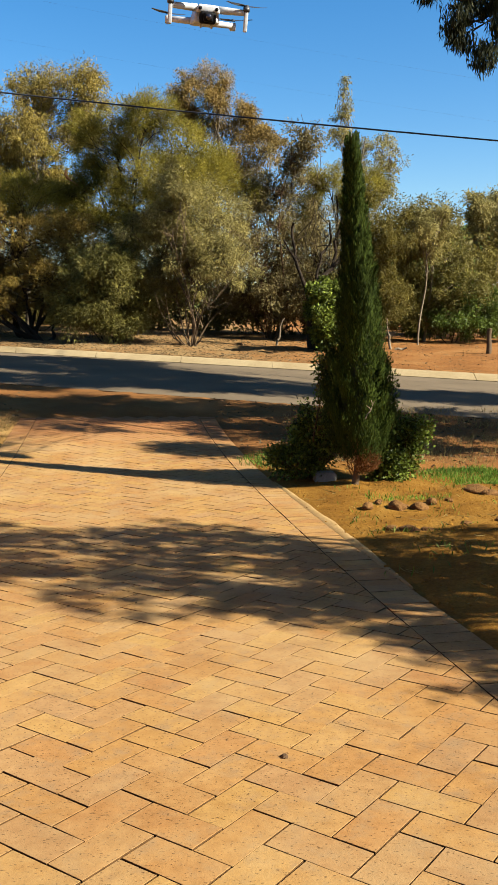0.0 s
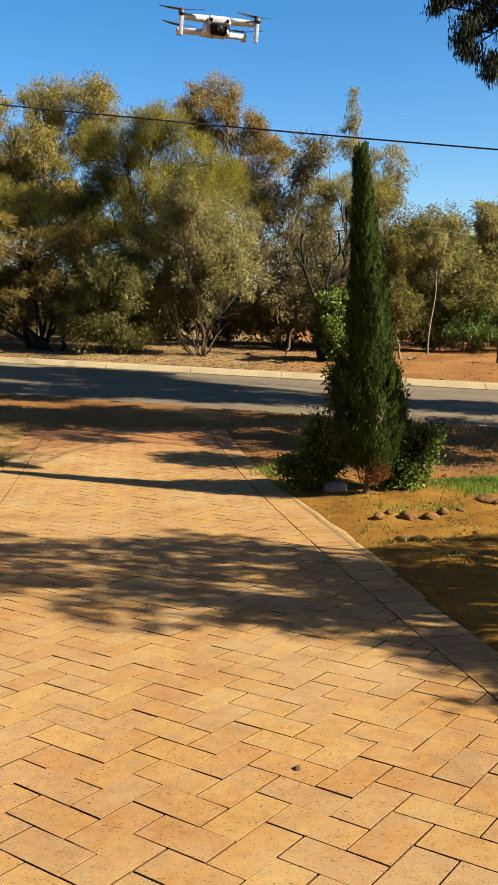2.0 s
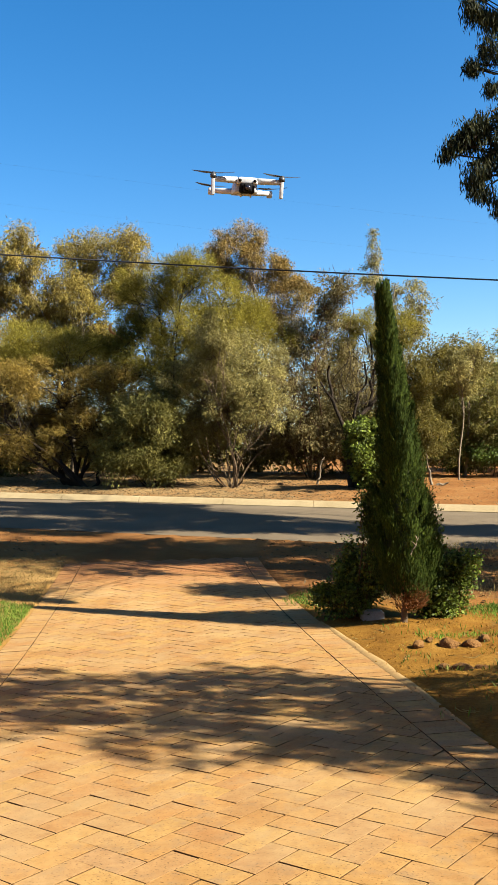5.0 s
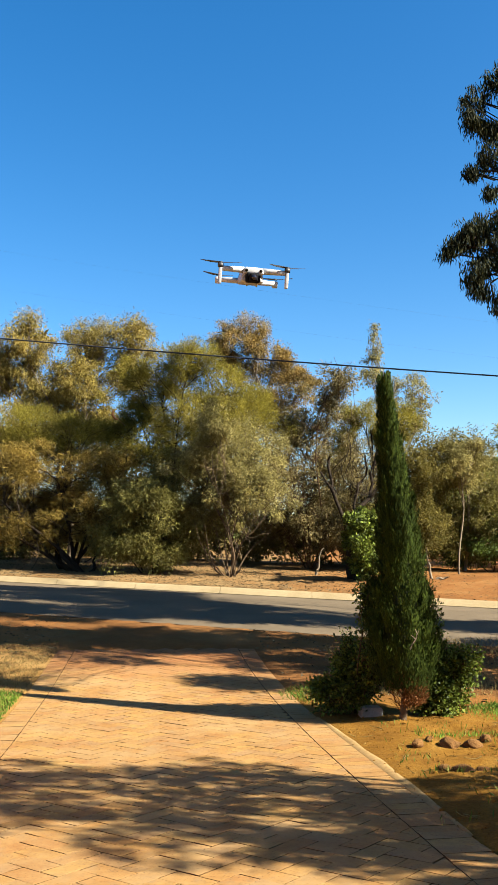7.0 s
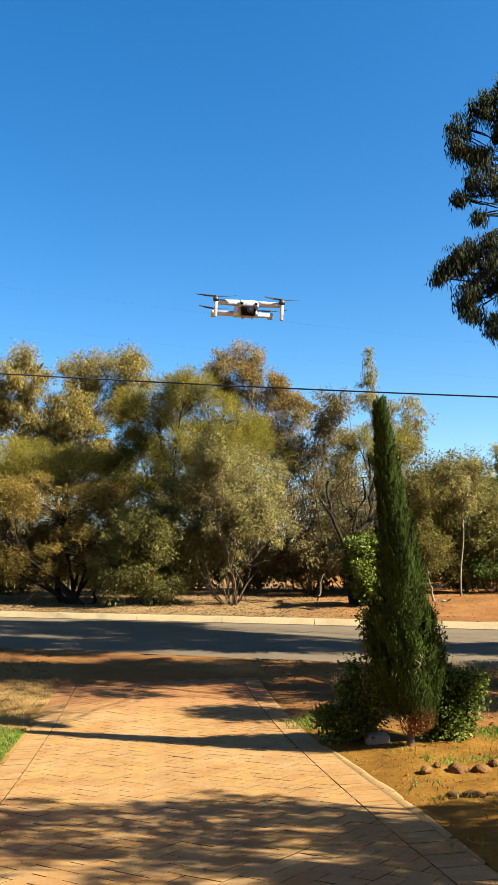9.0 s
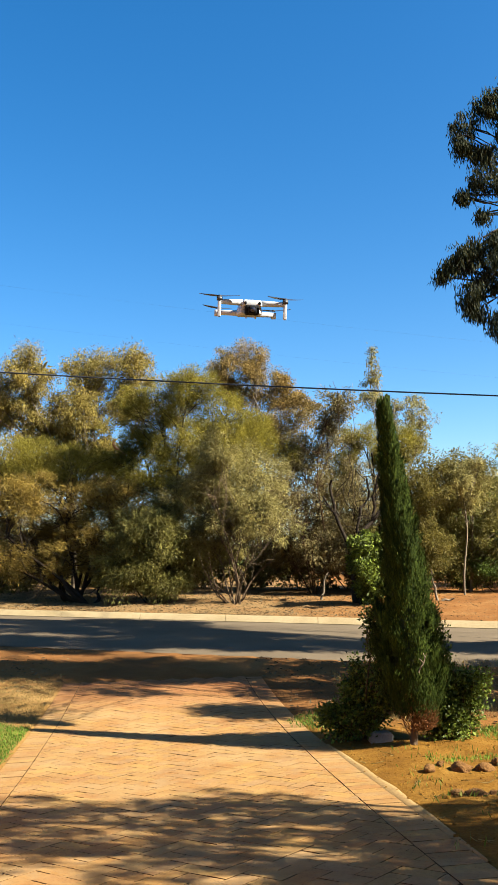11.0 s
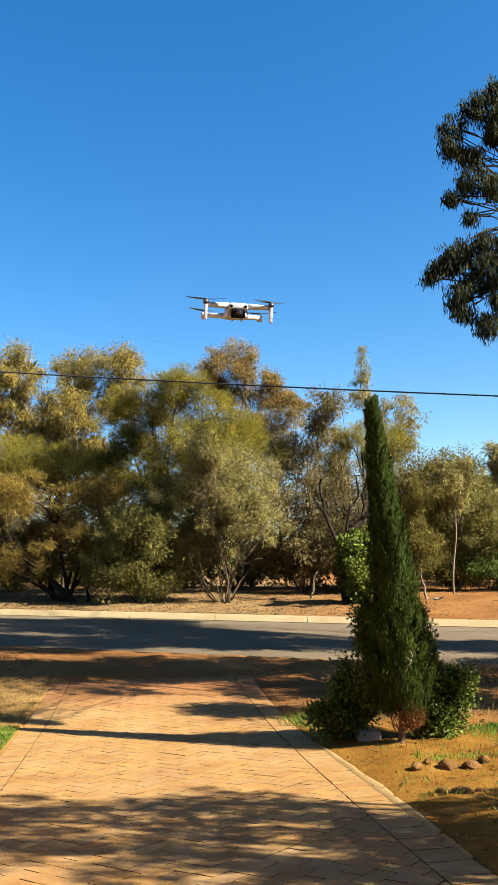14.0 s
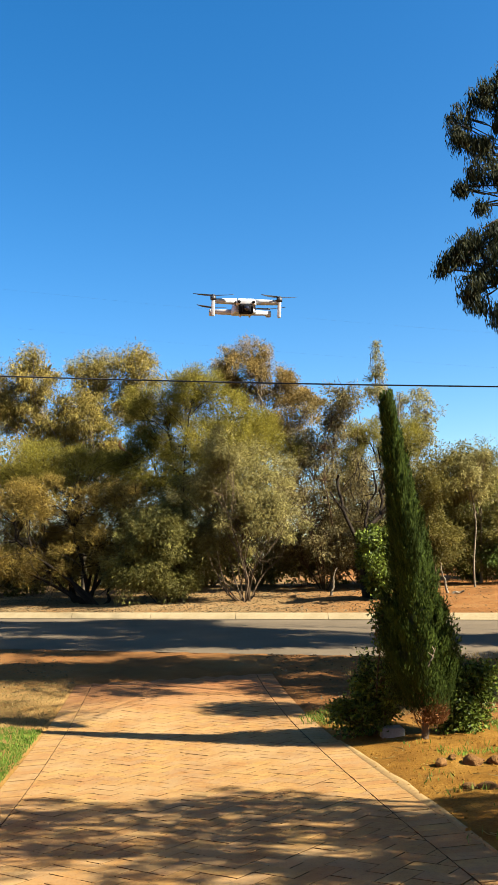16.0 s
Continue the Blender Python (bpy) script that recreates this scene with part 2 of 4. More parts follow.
M_ROOF = plain_material("pale_metal_roof", (0.22, 0.225, 0.235), (0.27, 0.275, 0.285), 0.8, 0.5, 0.1, 0.01)
M_PANE, _nt, _b = material("window_glass")
_b.inputs["Base Color"].default_value = (0.03, 0.035, 0.04, 1)
_b.inputs["Roughness"].default_value = 0.08


# ---- builders ----
def part(name, bm, mat, parent=None, label=""):
    me = bpy.data.meshes.new(name)
    bm.to_mesh(me)
    bm.free()
    me.materials.append(mat)
    ob = new(name, me)
    if parent:
        ob.parent = parent
    if label:
        ob["label"] = label
    return ob


def mesh_part(name, verts, faces, mat, parent=None, label="", smooth=False):
    me = bpy.data.meshes.new(name)
    verts = np.asarray(verts, dtype=np.float32)
    faces = np.asarray(faces, dtype=np.int32)
    k = faces.shape[1]
    me.vertices.add(len(verts))
    me.vertices.foreach_set("co", verts.ravel())
    me.loops.add(faces.size)
    me.loops.foreach_set("vertex_index", faces.ravel())
    me.polygons.add(len(faces))
    me.polygons.foreach_set("loop_start", np.arange(0, faces.size, k, dtype=np.int32))
    if smooth:
        me.polygons.foreach_set("use_smooth", np.ones(len(faces), dtype=bool))
    me.update(calc_edges=True)
    me.materials.append(mat)
    ob = new(name, me)
    if parent:
        ob.parent = parent
    if label:
        ob["label"] = label
    return ob


def empty(name, label, category, group=""):
    return tagged(new(name), label, category, group)


_table_y = np.arange(-80, 400, 0.1)
_table_z = np.interp(_table_y, [-80, -5, 0, 2, 3.5, 5, 6.75, 9, 11, 13, 15.5, 21, 23, 26, 32, 45, 80, 200, 400],
                     [1.2, 0.8, 0.43, 0.237, 0.11, 0.0, -0.10, -0.2, -0.22, -0.13, 0.0, 0.0, 0.1, 0.3, 0.45, 0.6, 1.0, 2.0, 2.0])
_table_z = np.convolve(np.pad(_table_z, 6, mode='edge'), np.ones(13) / 13, mode='valid')


def lie(x, y):
    """The height of the land."""
    x, y = np.asarray(x, float), np.asarray(y, float)
    k = np.clip((y - 5) / 8, 0, 1)
    k = k * k * (3 - 2 * k)
    z = np.interp(y + 0.33 * x * k, _table_y, _table_z)
    return z + (0.024 * (1 - k) - 0.027 * k) * np.clip(x, -14, 14)


def lie1(x, y):
    return float(lie(x, y))


# the drive's own axes: along it away from the house, and across it to its right edge
TURN = radians(9.2)
D_O = np.array([0.35, 5.68])
D_S = np.array([-math.sin(TURN), math.cos(TURN)])
D_N = np.array([math.cos(TURN), math.sin(TURN)])
WIDE = 2.34
DRIVE_END = 7.0


def to_drive(x, y):
    dx, dy = np.asarray(x) - D_O[0], np.asarray(y) - D_O[1]
    return dx * D_S[0] + dy * D_S[1], dx * D_N[0] + dy * D_N[1]


def flare(s):
    return 0.0 * np.asarray(s)


ROAD_NEAR, ROAD_FAR = 14.1, 20.9


def soil(x, y):
    """The height of the bare earth, with its bumps, beside the drive and the road."""
    s, n = to_drive(x, y)
    on = max(min(n + WIDE + 0.235, 0.235 - n, DRIVE_END + 0.02 - s), min(y + 0.33 * x - ROAD_NEAR, ROAD_FAR + 0.25 - y - 0.33 * x))
    p = Vector((x, y, 0.0))
    bumps = 0.042 * noise.fractal(p * 2.0, 0.8, 2.1, 5) + 0.035 * noise.noise(p * 0.5) + 0.02
    return lie1(x, y) + bumps * min(1.0, max(0.0, -on / 0.5))


def tube(path, radii, sides=6):
    """Points and faces of a tapering tube along a path."""
    path = np.asarray(path, float)
    n = len(path)
    t = np.gradient(path, axis=0)
    t /= np.linalg.norm(t, axis=1)[:, None] + 1e-9
    ref = np.where(np.abs(t[:, 2:3]) > 0.9, np.array([[1.0, 0, 0]]), np.array([[0, 0, 1.0]]))
    a = np.cross(t, ref)
    a /= np.linalg.norm(a, axis=1)[:, None] + 1e-9
    b = np.cross(t, a)
    ang = np.linspace(0, 2 * np.pi, sides, endpoint=False)
    ring = np.cos(ang)[None, :, None] * a[:, None, :] + np.sin(ang)[None, :, None] * b[:, None, :]
    v = path[:, None, :] + ring * np.asarray(radii, float)[:, None, None]
    i = np.arange(n - 1)[:, None] * sides
    j = np.arange(sides)[None, :]
    f = np.stack([i + j, i + (j + 1) % sides, i + sides + (j + 1) % sides, i + sides + j], -1).reshape(-1, 4)
    return v.reshape(-1, 3), f


class Pile:
    """Collects quads into one mesh."""

    def __init__(self):
        self.v, self.f, self.n = [], [], 0

    def add(self, v, f):
        self.v.append(np.asarray(v, float))
        self.f.append(np.asarray(f, int) + self.n)
        self.n += len(v)

    def limb(self, a, b, ra, rb, rng, bend=0.08, steps=6, sides=5, sag=0.0):
        a, b = np.asarray(a, float), np.asarray(b, float)
        length = np.linalg.norm(b - a)
        t = np.linspace(0, 1, steps)[:, None]
        wob = (rng.normal(0, 1, 3) * np.sin(np.pi * t) + rng.normal(0, 0.5, 3) * np.sin(2 * np.pi * t) + rng.normal(0, 0.2, 3) * np.sin(3 * np.pi * t)) * bend * length
        path = a + (b - a) * t + wob
        path[:, 2] += sag * length * np.sin(np.pi * t[:, 0])
        self.add(*tube(path, np.linspace(ra, rb, steps), sides))
        return path

    def mesh(self, name, mat, parent=None, label="", smooth=False):
        return mesh_part(name, np.concatenate(self.v), np.concatenate(self.f), mat, parent, label, smooth)


def leaf_quads(at, way, length, width, rng, fold=0.25, facing=None):
    """Narrow four-cornered leaves at the points, each along its way, their faces turned the facing way if one is given."""
    n = len(at)
    way = way / (np.linalg.norm(way, axis=1)[:, None] + 1e-9)
    flat = rng.normal(0, 1, (n, 3))
    side = np.cross(way, flat if facing is None else facing + 0.55 * flat)
    side /= np.linalg.norm(side, axis=1)[:, None] + 1e-9
    up = np.cross(side, way)
    ln = (length * rng.uniform(0.6, 1.3, n))[:, None]
    wd = (width * rng.uniform(0.7, 1.3, n))[:, None]
    mid = at + way * ln * 0.45 + up * wd * fold
    v = np.stack([at, mid + side * wd * 0.5, at + way * ln - up * wd * fold, mid - side * wd * 0.5], 1).reshape(-1, 3)
    return v, np.arange(4 * n).reshape(-1, 4)


def lobe_points(rng, c, r, n, hollow=0.45, uneven=0.0):
    """Points through a lobe of a crown; uneven: how much its outline swells, shrinks and throws out sprigs."""
    d = rng.normal(0, 1, (n, 3))
    d /= np.linalg.norm(d, axis=1)[:, None]
    far = hollow + (1 - hollow) * rng.uniform(0, 1, (n, 1)) ** 0.6
    if uneven:
        k, ph = rng.normal(0, 2.2, (3, 3)), rng.uniform(0, 6.28, 3)
        far = far * (1 + uneven * np.sin(d @ k.T + ph).mean(axis=1)[:, None] * 1.3)
        far = np.where(rng.uniform(0, 1, (n, 1)) < 0.12, far * (1 + uneven), far)
    return np.asarray(c) + d * np.asarray(r) * far


def tree(name, label, category, x, y, lobes, leaf, bark, seed, clumps=26, per=60, length=0.12, width=0.03, clump=0.34,
         droop=-0.4, outward=0.6, stems=1, girth=0.11, group="", spread=0.3, twigs=True, brush=0, fork_at=(0.35, 0.7), stance=0.05, turned=0.0, fan=0, hollow=0.45, fill=0, bare=0.0, uneven=0.0):
    """A tree: stems from the ground, limbs to every lobe of its crown, twigs to clumps of leaves."""
    rng = np.random.default_rng(seed)
    thing = empty(name, label, category, group)
    z = lie1(x, y)
    wood, crown = Pile(), Pile()
    tops = [np.array([x + rng.normal(0, stance), y + rng.normal(0, stance), z - 0.15]) for _ in range(stems)]
    if stems == 1:
        big = np.array([q[:3] for q in lobes if q[3] >= bare])
        apex = tops[0] + (big.mean(axis=0) - tops[0]) * np.array([spread, spread, 1])
        apex[2] = max(apex[2], 0.8 * big[:, 2].max())
        bole = wood.limb(tops[0], apex, girth, girth * 0.35, rng, 0.035, 12, 8)
    for i, (lx, ly, lz, rx, rz) in enumerate(lobes):
        c = np.array([lx, ly, lz])
        ry = 0.5 * (rx + rz)
        root = tops[i % stems]
        if rx < bare:
            main = min((q for q in lobes if q[3] >= bare), key=lambda q: math.dist(q[:3], (lx, ly, lz)))
            path = wood.limb(main[:3], c, girth * 0.25, girth * 0.12, rng, 0.07, 8, 5)
        fork = root
        if stems == 1:
            fork = bole[np.argmin(np.abs(bole[:, 2] - root[2] - (lz - root[2]) * rng.uniform(*fork_at)))]
        if rx >= bare:
            path = wood.limb(fork, c, girth * (0.55 if stems > 1 else 0.42), girth * 0.14, rng, 0.07, 8, 6)
        n = max(4, int(clumps * (rx * rz) ** 0.5 * 1.1))
        cs = lobe_points(rng, c, (rx, ry, rz), n, hollow, uneven)
        for k, p in enumerate(cs):
            if twigs and k % 2 == 0:
                wood.limb(path[rng.integers(4, 8)], p, girth * 0.14, 0.008, rng, 0.08, 5, 4)
        for k in range(brush):
            a = path[rng.integers(4, 8)]
            wood.limb(a, a + rng.normal(0, 0.5, 3) * (rx, ry, rz) + (0, 0, 0.25 * rz), 0.012, 0.005, rng, 0.1, 5, 3)
        m = n * per
        centre = np.repeat(cs, per, axis=0)
        size = np.repeat(rng.uniform(0.55, 1.35, n), per)[:, None]
        at = centre + np.clip(rng.normal(0, 1, (m, 3)), -1.7, 1.7) * clump * size * np.array([0.62, 0.62, 0.5])
        way = rng.normal(0, 0.7, (m, 3)) + (at - c) * outward / max(rx, rz) + np.array([0, 0, droop])
        out = (at - c) / np.array([rx, ry, rz]) * 0.6 + (at - centre) / (clump * size) * 0.9
        crown.add(*leaf_quads(at, way, length, width, rng, facing=out * turned if turned else None))
        if fill:
            m = int(fill * (rx * rz) ** 0.5)
            at = lobe_points(rng, c, np.array([rx, ry, rz]) * 0.78, m, 0.1)
            crown.add(*leaf_quads(at, rng.normal(0, 1, (m, 3)), length * 1.6, width * 3.0, rng))
    for k in range(fan):
        a = (k / max(1, fan - 1) - 0.5) * 1.5 + rng.normal(0, 0.12)
        up = rng.uniform(1.4, 2.2)
        wood.limb((x + 0.12 * a, y - 0.1, z - 0.1), (x + math.sin(a) * up, y - rng.uniform(0.3, 0.9), z + math.cos(a) * up), 0.026, 0.008, rng, 0.07, 8, 5)
    wood.mesh("trunk", bark, thing, smooth=True)
    crown.mesh("crown", leaf, thing)
    return thing


# ---- the land ----
def lines(*spans):
    out = []
    for a, b, step in spans:
        out += list(np.arange(a, b - 1e-6, step))
    return np.array(out + [spans[-1][1]])


def hill(x, y):
    """The slope of pasture far off on one side."""
    k = np.clip((np.asarray(x) - 10) / 90, 0, 1) * np.clip((np.asarray(y) - 110) / 190, 0, 1)
    return k * k * (3 - 2 * k) * 35


def build_ground():
    xs = lines((-3000, -300, 300), (-300, -60, 30), (-60, -14, 3), (-14, -4.5, 0.4), (-4.5, 4.5, 0.09), (4.5, 14, 0.4), (14, 60, 3), (60, 300, 30), (300, 3000, 300))
    ys = lines((-3000, -200, 400), (-200, -20, 20), (-20, 1, 1), (1, 9.5, 0.09), (9.5, 32, 0.22), (32, 60, 1.5), (60, 400, 20), (400, 3000, 200))
    X, Y = np.meshgrid(xs, ys)
    Z = lie(X, Y)
    s, n = to_drive(X, Y)
    half = 0.235 + flare(s)
    inside = np.minimum(np.minimum(n + WIDE + half, half - n), DRIVE_END + 0.02 - s)
    yy = Y + 0.33 * X
    road = np.minimum(yy - ROAD_NEAR, ROAD_FAR + 0.25 - yy)
    dip = np.clip(np.maximum(inside, road) / 0.12, 0, 1)
    rough = np.zeros_like(Z)
    near = (np.abs(X) < 60) & (Y > -5) & (Y < 60)
    for i, j in zip(*np.nonzero(near)):
        p = (X[i, j], Y[i, j], 0.0)
        rough[i, j] = soil(p[0], p[1]) - Z[i, j]
    Z = Z + rough - 0.09 * dip
    Z = Z + hill(X, Y)
    ny, nx = X.shape
    v = np.stack([X, Y, Z], -1).reshape(-1, 3)
    i = np.arange(ny - 1)[:, None] * nx + np.arange(nx - 1)[None, :]
    f = np.stack([i, i + 1, i + nx + 1, i + nx], -1).reshape(-1, 4)
    ob = mesh_part("ground", v, f, M_EARTH, smooth=True)
    tagged(ob, "ochre and reddish bare earth with scattered leaf litter", "ground", kind="structure")


build_ground()


def build_road():
    xs = np.linspace(-70, 70, 141)
    across = np.linspace(ROAD_NEAR, ROAD_FAR, 12)
    v = []
    for x in xs:
        for a in across:
            y = a - 0.33 * x
            u = (a - ROAD_NEAR) / (ROAD_FAR - ROAD_NEAR)
            v.append((x, y, lie1(x, y) + 0.05 * 4 * u * (1 - u) - 0.01))
    n = len(across)
    f = [(i * n + j, (i + 1) * n + j, (i + 1) * n + j + 1, i * n + j + 1) for i in range(len(xs) - 1) for j in range(n - 1)]
    tagged(mesh_part("road", v, f, M_ROAD, smooth=True), "worn grey asphalt road in dappled shade", "road", kind="structure")


build_road()


def build_kerb():
    kerb = tagged(new("kerb"), "pale concrete mountable kerb along the road", "kerb", kind="structure")
    profile = [(0.0, -0.06), (0.0, 0.005), (0.12, 0.07), (0.22, 0.115), (0.30, 0.132), (0.42, 0.135), (0.44, -0.06)]
    long = 2.42
    for k in range(-12, 13):
        x0, x1 = 0.55 + k * long * 0.95 + 0.006, 0.55 + (k + 1) * long * 0.95 - 0.006
        v = []
        for x in (x0, x1):
            for a, h in profile:
                y = ROAD_FAR + a - 0.33 * x
                v.append((x, y, lie1(x, ROAD_FAR - 0.33 * x) + h))
        bm = bmesh.new()
        vs = [bm.verts.new(p) for p in v]
        m = len(profile)
        for j in range(m - 1):
            bm.faces.new((vs[j], vs[j + 1], vs[m + j + 1], vs[m + j]))
        bm.faces.new(vs[:m])
        bm.faces.new(vs[m:][::-1])
        bmesh.ops.recalc_face_normals(bm, faces=bm.faces)
        part("kerb_stone", bm, M_KERB, kerb)


build_kerb()

# ---- trees across the road ----
def far_tree(kind, label, category, x, y, lobes, leaf, bark, seed, **more):
    more = dict(dict(clumps=30, per=200, clump=0.26, length=0.12, width=0.026, turned=0.3, hollow=0.4, fill=240, uneven=0.38), **more)
    full = more.pop("full", 1.14)
    more["clumps"], more["clump"], more["per"], more["fill"] = int(more["clumps"] * 1.15), more["clump"] * 1.12, int(more["per"] * 1.1), int(more["fill"] * 1.6)
    tree(kind, label, category, x, y, [(a, y + ((i * 37) % 7 - 3) * 0.22, h, rx * full, rz * full) for i, (a, h, rx, rz) in enumerate(lobes)], leaf, bark, seed, **more)


far_tree("gum_tree", "tall gum tree with golden olive crown and pale limbs", "tree", -8.6, 33,
         [(-10.27, 9.2, 0.92, 1.06), (-10.6, 7.36, 0.84, 1.1), (-9.34, 7.32, 0.8, 1.15), (-8.27, 9.29, 0.92, 0.99), (-8.09, 7.51, 0.85, 0.9), (-6.3, 9.29, 0.79, 0.84), (-6.61, 7.92, 0.85, 0.8), (-11.87, 8.44, 0.99, 1.32), (-9.67, 5.85, 1.3, 0.77), (-7.63, 6.01, 1.1, 0.77)],
         M_LEAF_GOLD, M_BARK_PALE, 1, clumps=30, per=190, clump=0.30, length=0.15, width=0.026, droop=-1.0, girth=0.11, fill=170)
far_tree("wattle_tree", "broad wattle tree with feathery yellow-green foliage", "tree", -3.9, 29,
         [(-3.31, 7.35, 0.9, 0.55), (-4.36, 6.7, 1.16, 0.77), (-2.24, 6.4, 1.12, 0.81), (-5.22, 5.72, 0.97, 0.7), (-3.25, 5.46, 1.5, 0.93), (-1.08, 5.59, 0.8, 0.93), (-6.12, 5.05, 0.87, 0.62), (-1.97, 5.0, 1.16, 0.8), (-4.7, 4.4, 1.0, 0.62), (-3.3, 4.2, 0.9, 0.6)],
         M_LEAF_ACACIA, M_BARK_DARK, 2, clumps=34, per=260, clump=0.28, length=0.15, width=0.014, droop=0.25, outward=1.0, girth=0.10, fill=260)
far_tree("wattle_tree", "young wattle with yellow-green feathery foliage", "tree", -7.7, 28.4,
         [(-8.76, 4.94, 1.03, 0.64), (-7.4, 4.71, 1.13, 0.68), (-6.24, 4.1, 0.85, 0.6), (-9.91, 4.49, 0.75, 0.75)],
         M_LEAF_ACACIA, M_BARK_DARK, 17, clumps=34, per=240, clump=0.26, length=0.15, width=0.014, droop=0.1, outward=1.0, girth=0.09, fill=220)
far_tree("wattle_tree", "low spreading wattle with dull olive and brown twigs", "tree", -7.0, 27.2,
         [(-8.72, 3.64, 1.06, 0.82), (-7.21, 3.51, 1.19, 0.82), (-5.62, 3.37, 1.1, 0.82), (-8.05, 2.51, 1.1, 0.66), (-6.37, 2.37, 0.95, 0.7), (-4.98, 2.52, 0.82, 0.82), (-9.55, 2.74, 0.92, 1.1), (-9.35, 1.72, 0.73, 0.55), (-7.4, 1.65, 0.9, 0.45), (-6.0, 1.55, 0.75, 0.42)],
         M_LEAF_BROWN, M_BARK_DARK, 3, clumps=32, per=170, length=0.16, width=0.015, droop=0.0, outward=0.8, girth=0.13, stems=3, brush=60, stance=0.3, fill=300)
far_tree("gum_tree", "gum tree with sparse rusty crown behind the wattle", "tree", -1.4, 36,
         [(-2.73, 9.98, 0.43, 0.58), (-1.66, 10.14, 0.86, 0.62), (-2.14, 8.7, 0.67, 0.62), (-0.61, 8.65, 0.86, 0.67), (0.78, 7.98, 0.62, 0.67), (-0.26, 7.27, 0.82, 0.67), (-4.34, 9.6, 0.38, 0.29), (-1.3, 9.4, 0.5, 0.45), (-2.7, 9.2, 0.42, 0.5), (-0.2, 9.3, 0.42, 0.4), (0.3, 8.5, 0.4, 0.4)],
         M_LEAF_RUST, M_BARK_PALE, 4, clumps=28, per=150, length=0.14, droop=-0.8, girth=0.10, fill=60, full=1.05)
far_tree("shrub", "grey-green many-stemmed shrub beside the road", "shrub", -1.75, 25.7,
         [(-2.13, 4.72, 0.66, 0.6), (-2.64, 3.78, 0.8, 0.72), (-1.25, 3.82, 0.8, 0.86), (-2.4, 2.75, 0.95, 0.66), (-0.94, 2.75, 0.75, 0.66), (-1.7, 3.2, 0.7, 0.7), (-3.0, 2.2, 0.5, 0.42)],
         M_LEAF_GREY, M_WOOD, 5, clumps=34, per=190, clump=0.24, length=0.12, width=0.02, stems=5, girth=0.05, brush=18, stance=0.12, fan=9, fill=170)
far_tree("shrub", "dense dark olive shrub at the verge", "shrub", -4.2, 26.0,
         [(-4.24, 2.53, 0.83, 0.86), (-4.68, 1.5, 0.85, 0.66), (-3.38, 1.6, 0.8, 0.8), (-3.79, 3.38, 0.65, 0.48), (-5.29, 1.25, 0.5, 0.46), (-3.99, 0.95, 0.9, 0.38)],
         M_LEAF_DEEP, M_BARK_DARK, 6, clumps=34, per=180, clump=0.24, length=0.12, width=0.024, stems=3, girth=0.05, fill=200)
far_tree("sapling", "thin grey-leaved tree with bare brown twigs", "tree", 0.7, 29,
         [(1.71, 6.75, 0.42, 0.46), (1.39, 6.1, 0.46, 0.5), (0.77, 5.04, 0.85, 0.85), (-0.01, 5.26, 0.66, 0.85), (-0.25, 3.7, 0.77, 0.95), (1.0, 3.27, 0.92, 0.95), (-0.3, 1.95, 0.8, 0.7), (1.23, 1.75, 0.7, 0.66)],
         M_LEAF_TWIGGY, M_BARK_BROWN, 7, clumps=30, per=120, stems=2, girth=0.06, brush=70, fill=150)
far_tree("wattle_tree", "wattle with yellow feathery crown behind the pencil pine", "tree", 3.0, 30.5,
         [(2.5, 5.75, 0.72, 0.4), (4.0, 5.35, 0.52, 0.75), (2.0, 5.0, 0.6, 0.5), (3.4, 5.1, 0.6, 0.6)],
         M_LEAF_ACACIA, M_BARK_DARK, 18, clumps=34, per=220, clump=0.24, length=0.14, width=0.014, droop=0.2, outward=1.0, girth=0.07, fill=160)
far_tree("tree", "bare-limbed olive tree with dark leaning trunk", "tree", 2.3, 30,
         [(2.16, 4.1, 0.7, 0.8), (2.31, 2.7, 0.6, 0.8), (2.94, 3.48, 0.6, 0.95)],
         M_LEAF_TWIGGY, M_BARK_DARK, 8, clumps=24, per=110, girth=0.11, brush=60, fill=60)
far_tree("gum_tree", "slender gum tree with airy grey crown", "tree", 4.3, 33,
         [(3.36, 9.25, 0.09, 0.31), (3.41, 8.72, 0.26, 0.35), (3.31, 7.93, 0.52, 0.57), (4.74, 7.54, 0.62, 0.42), (5.15, 6.85, 0.46, 0.42), (5.0, 6.06, 0.57, 0.57), (4.03, 6.77, 0.55, 0.6)],
         M_LEAF_GREY, M_BARK_PALE, 9, clumps=44, per=44, girth=0.07, clump=0.15, droop=-0.9, fill=0, full=1.0)
far_tree("tree", "small brownish olive tree behind the pencil pine", "tree", 4.4, 28,
         [(4.29, 3.86, 0.75, 0.82), (3.84, 2.94, 0.67, 0.75), (4.34, 1.95, 0.75, 0.7), (4.02, 1.2, 0.7, 0.42)],
         M_LEAF_DARK, M_BARK_BROWN, 10, clumps=32, per=180, girth=0.06)
far_tree("tree", "small pale-trunked tree with olive crown", "tree", 6.0, 29.5,
         [(5.87, 4.24, 0.85, 0.68), (5.44, 3.57, 0.85, 0.75), (6.69, 3.33, 0.78, 0.85), (5.56, 2.3, 0.95, 0.75), (7.1, 2.2, 0.78, 0.85), (6.26, 1.25, 1.1, 0.45)],
         M_LEAF_OLIVE, M_BARK_PALE, 11, clumps=30, per=170, girth=0.06, fill=160)
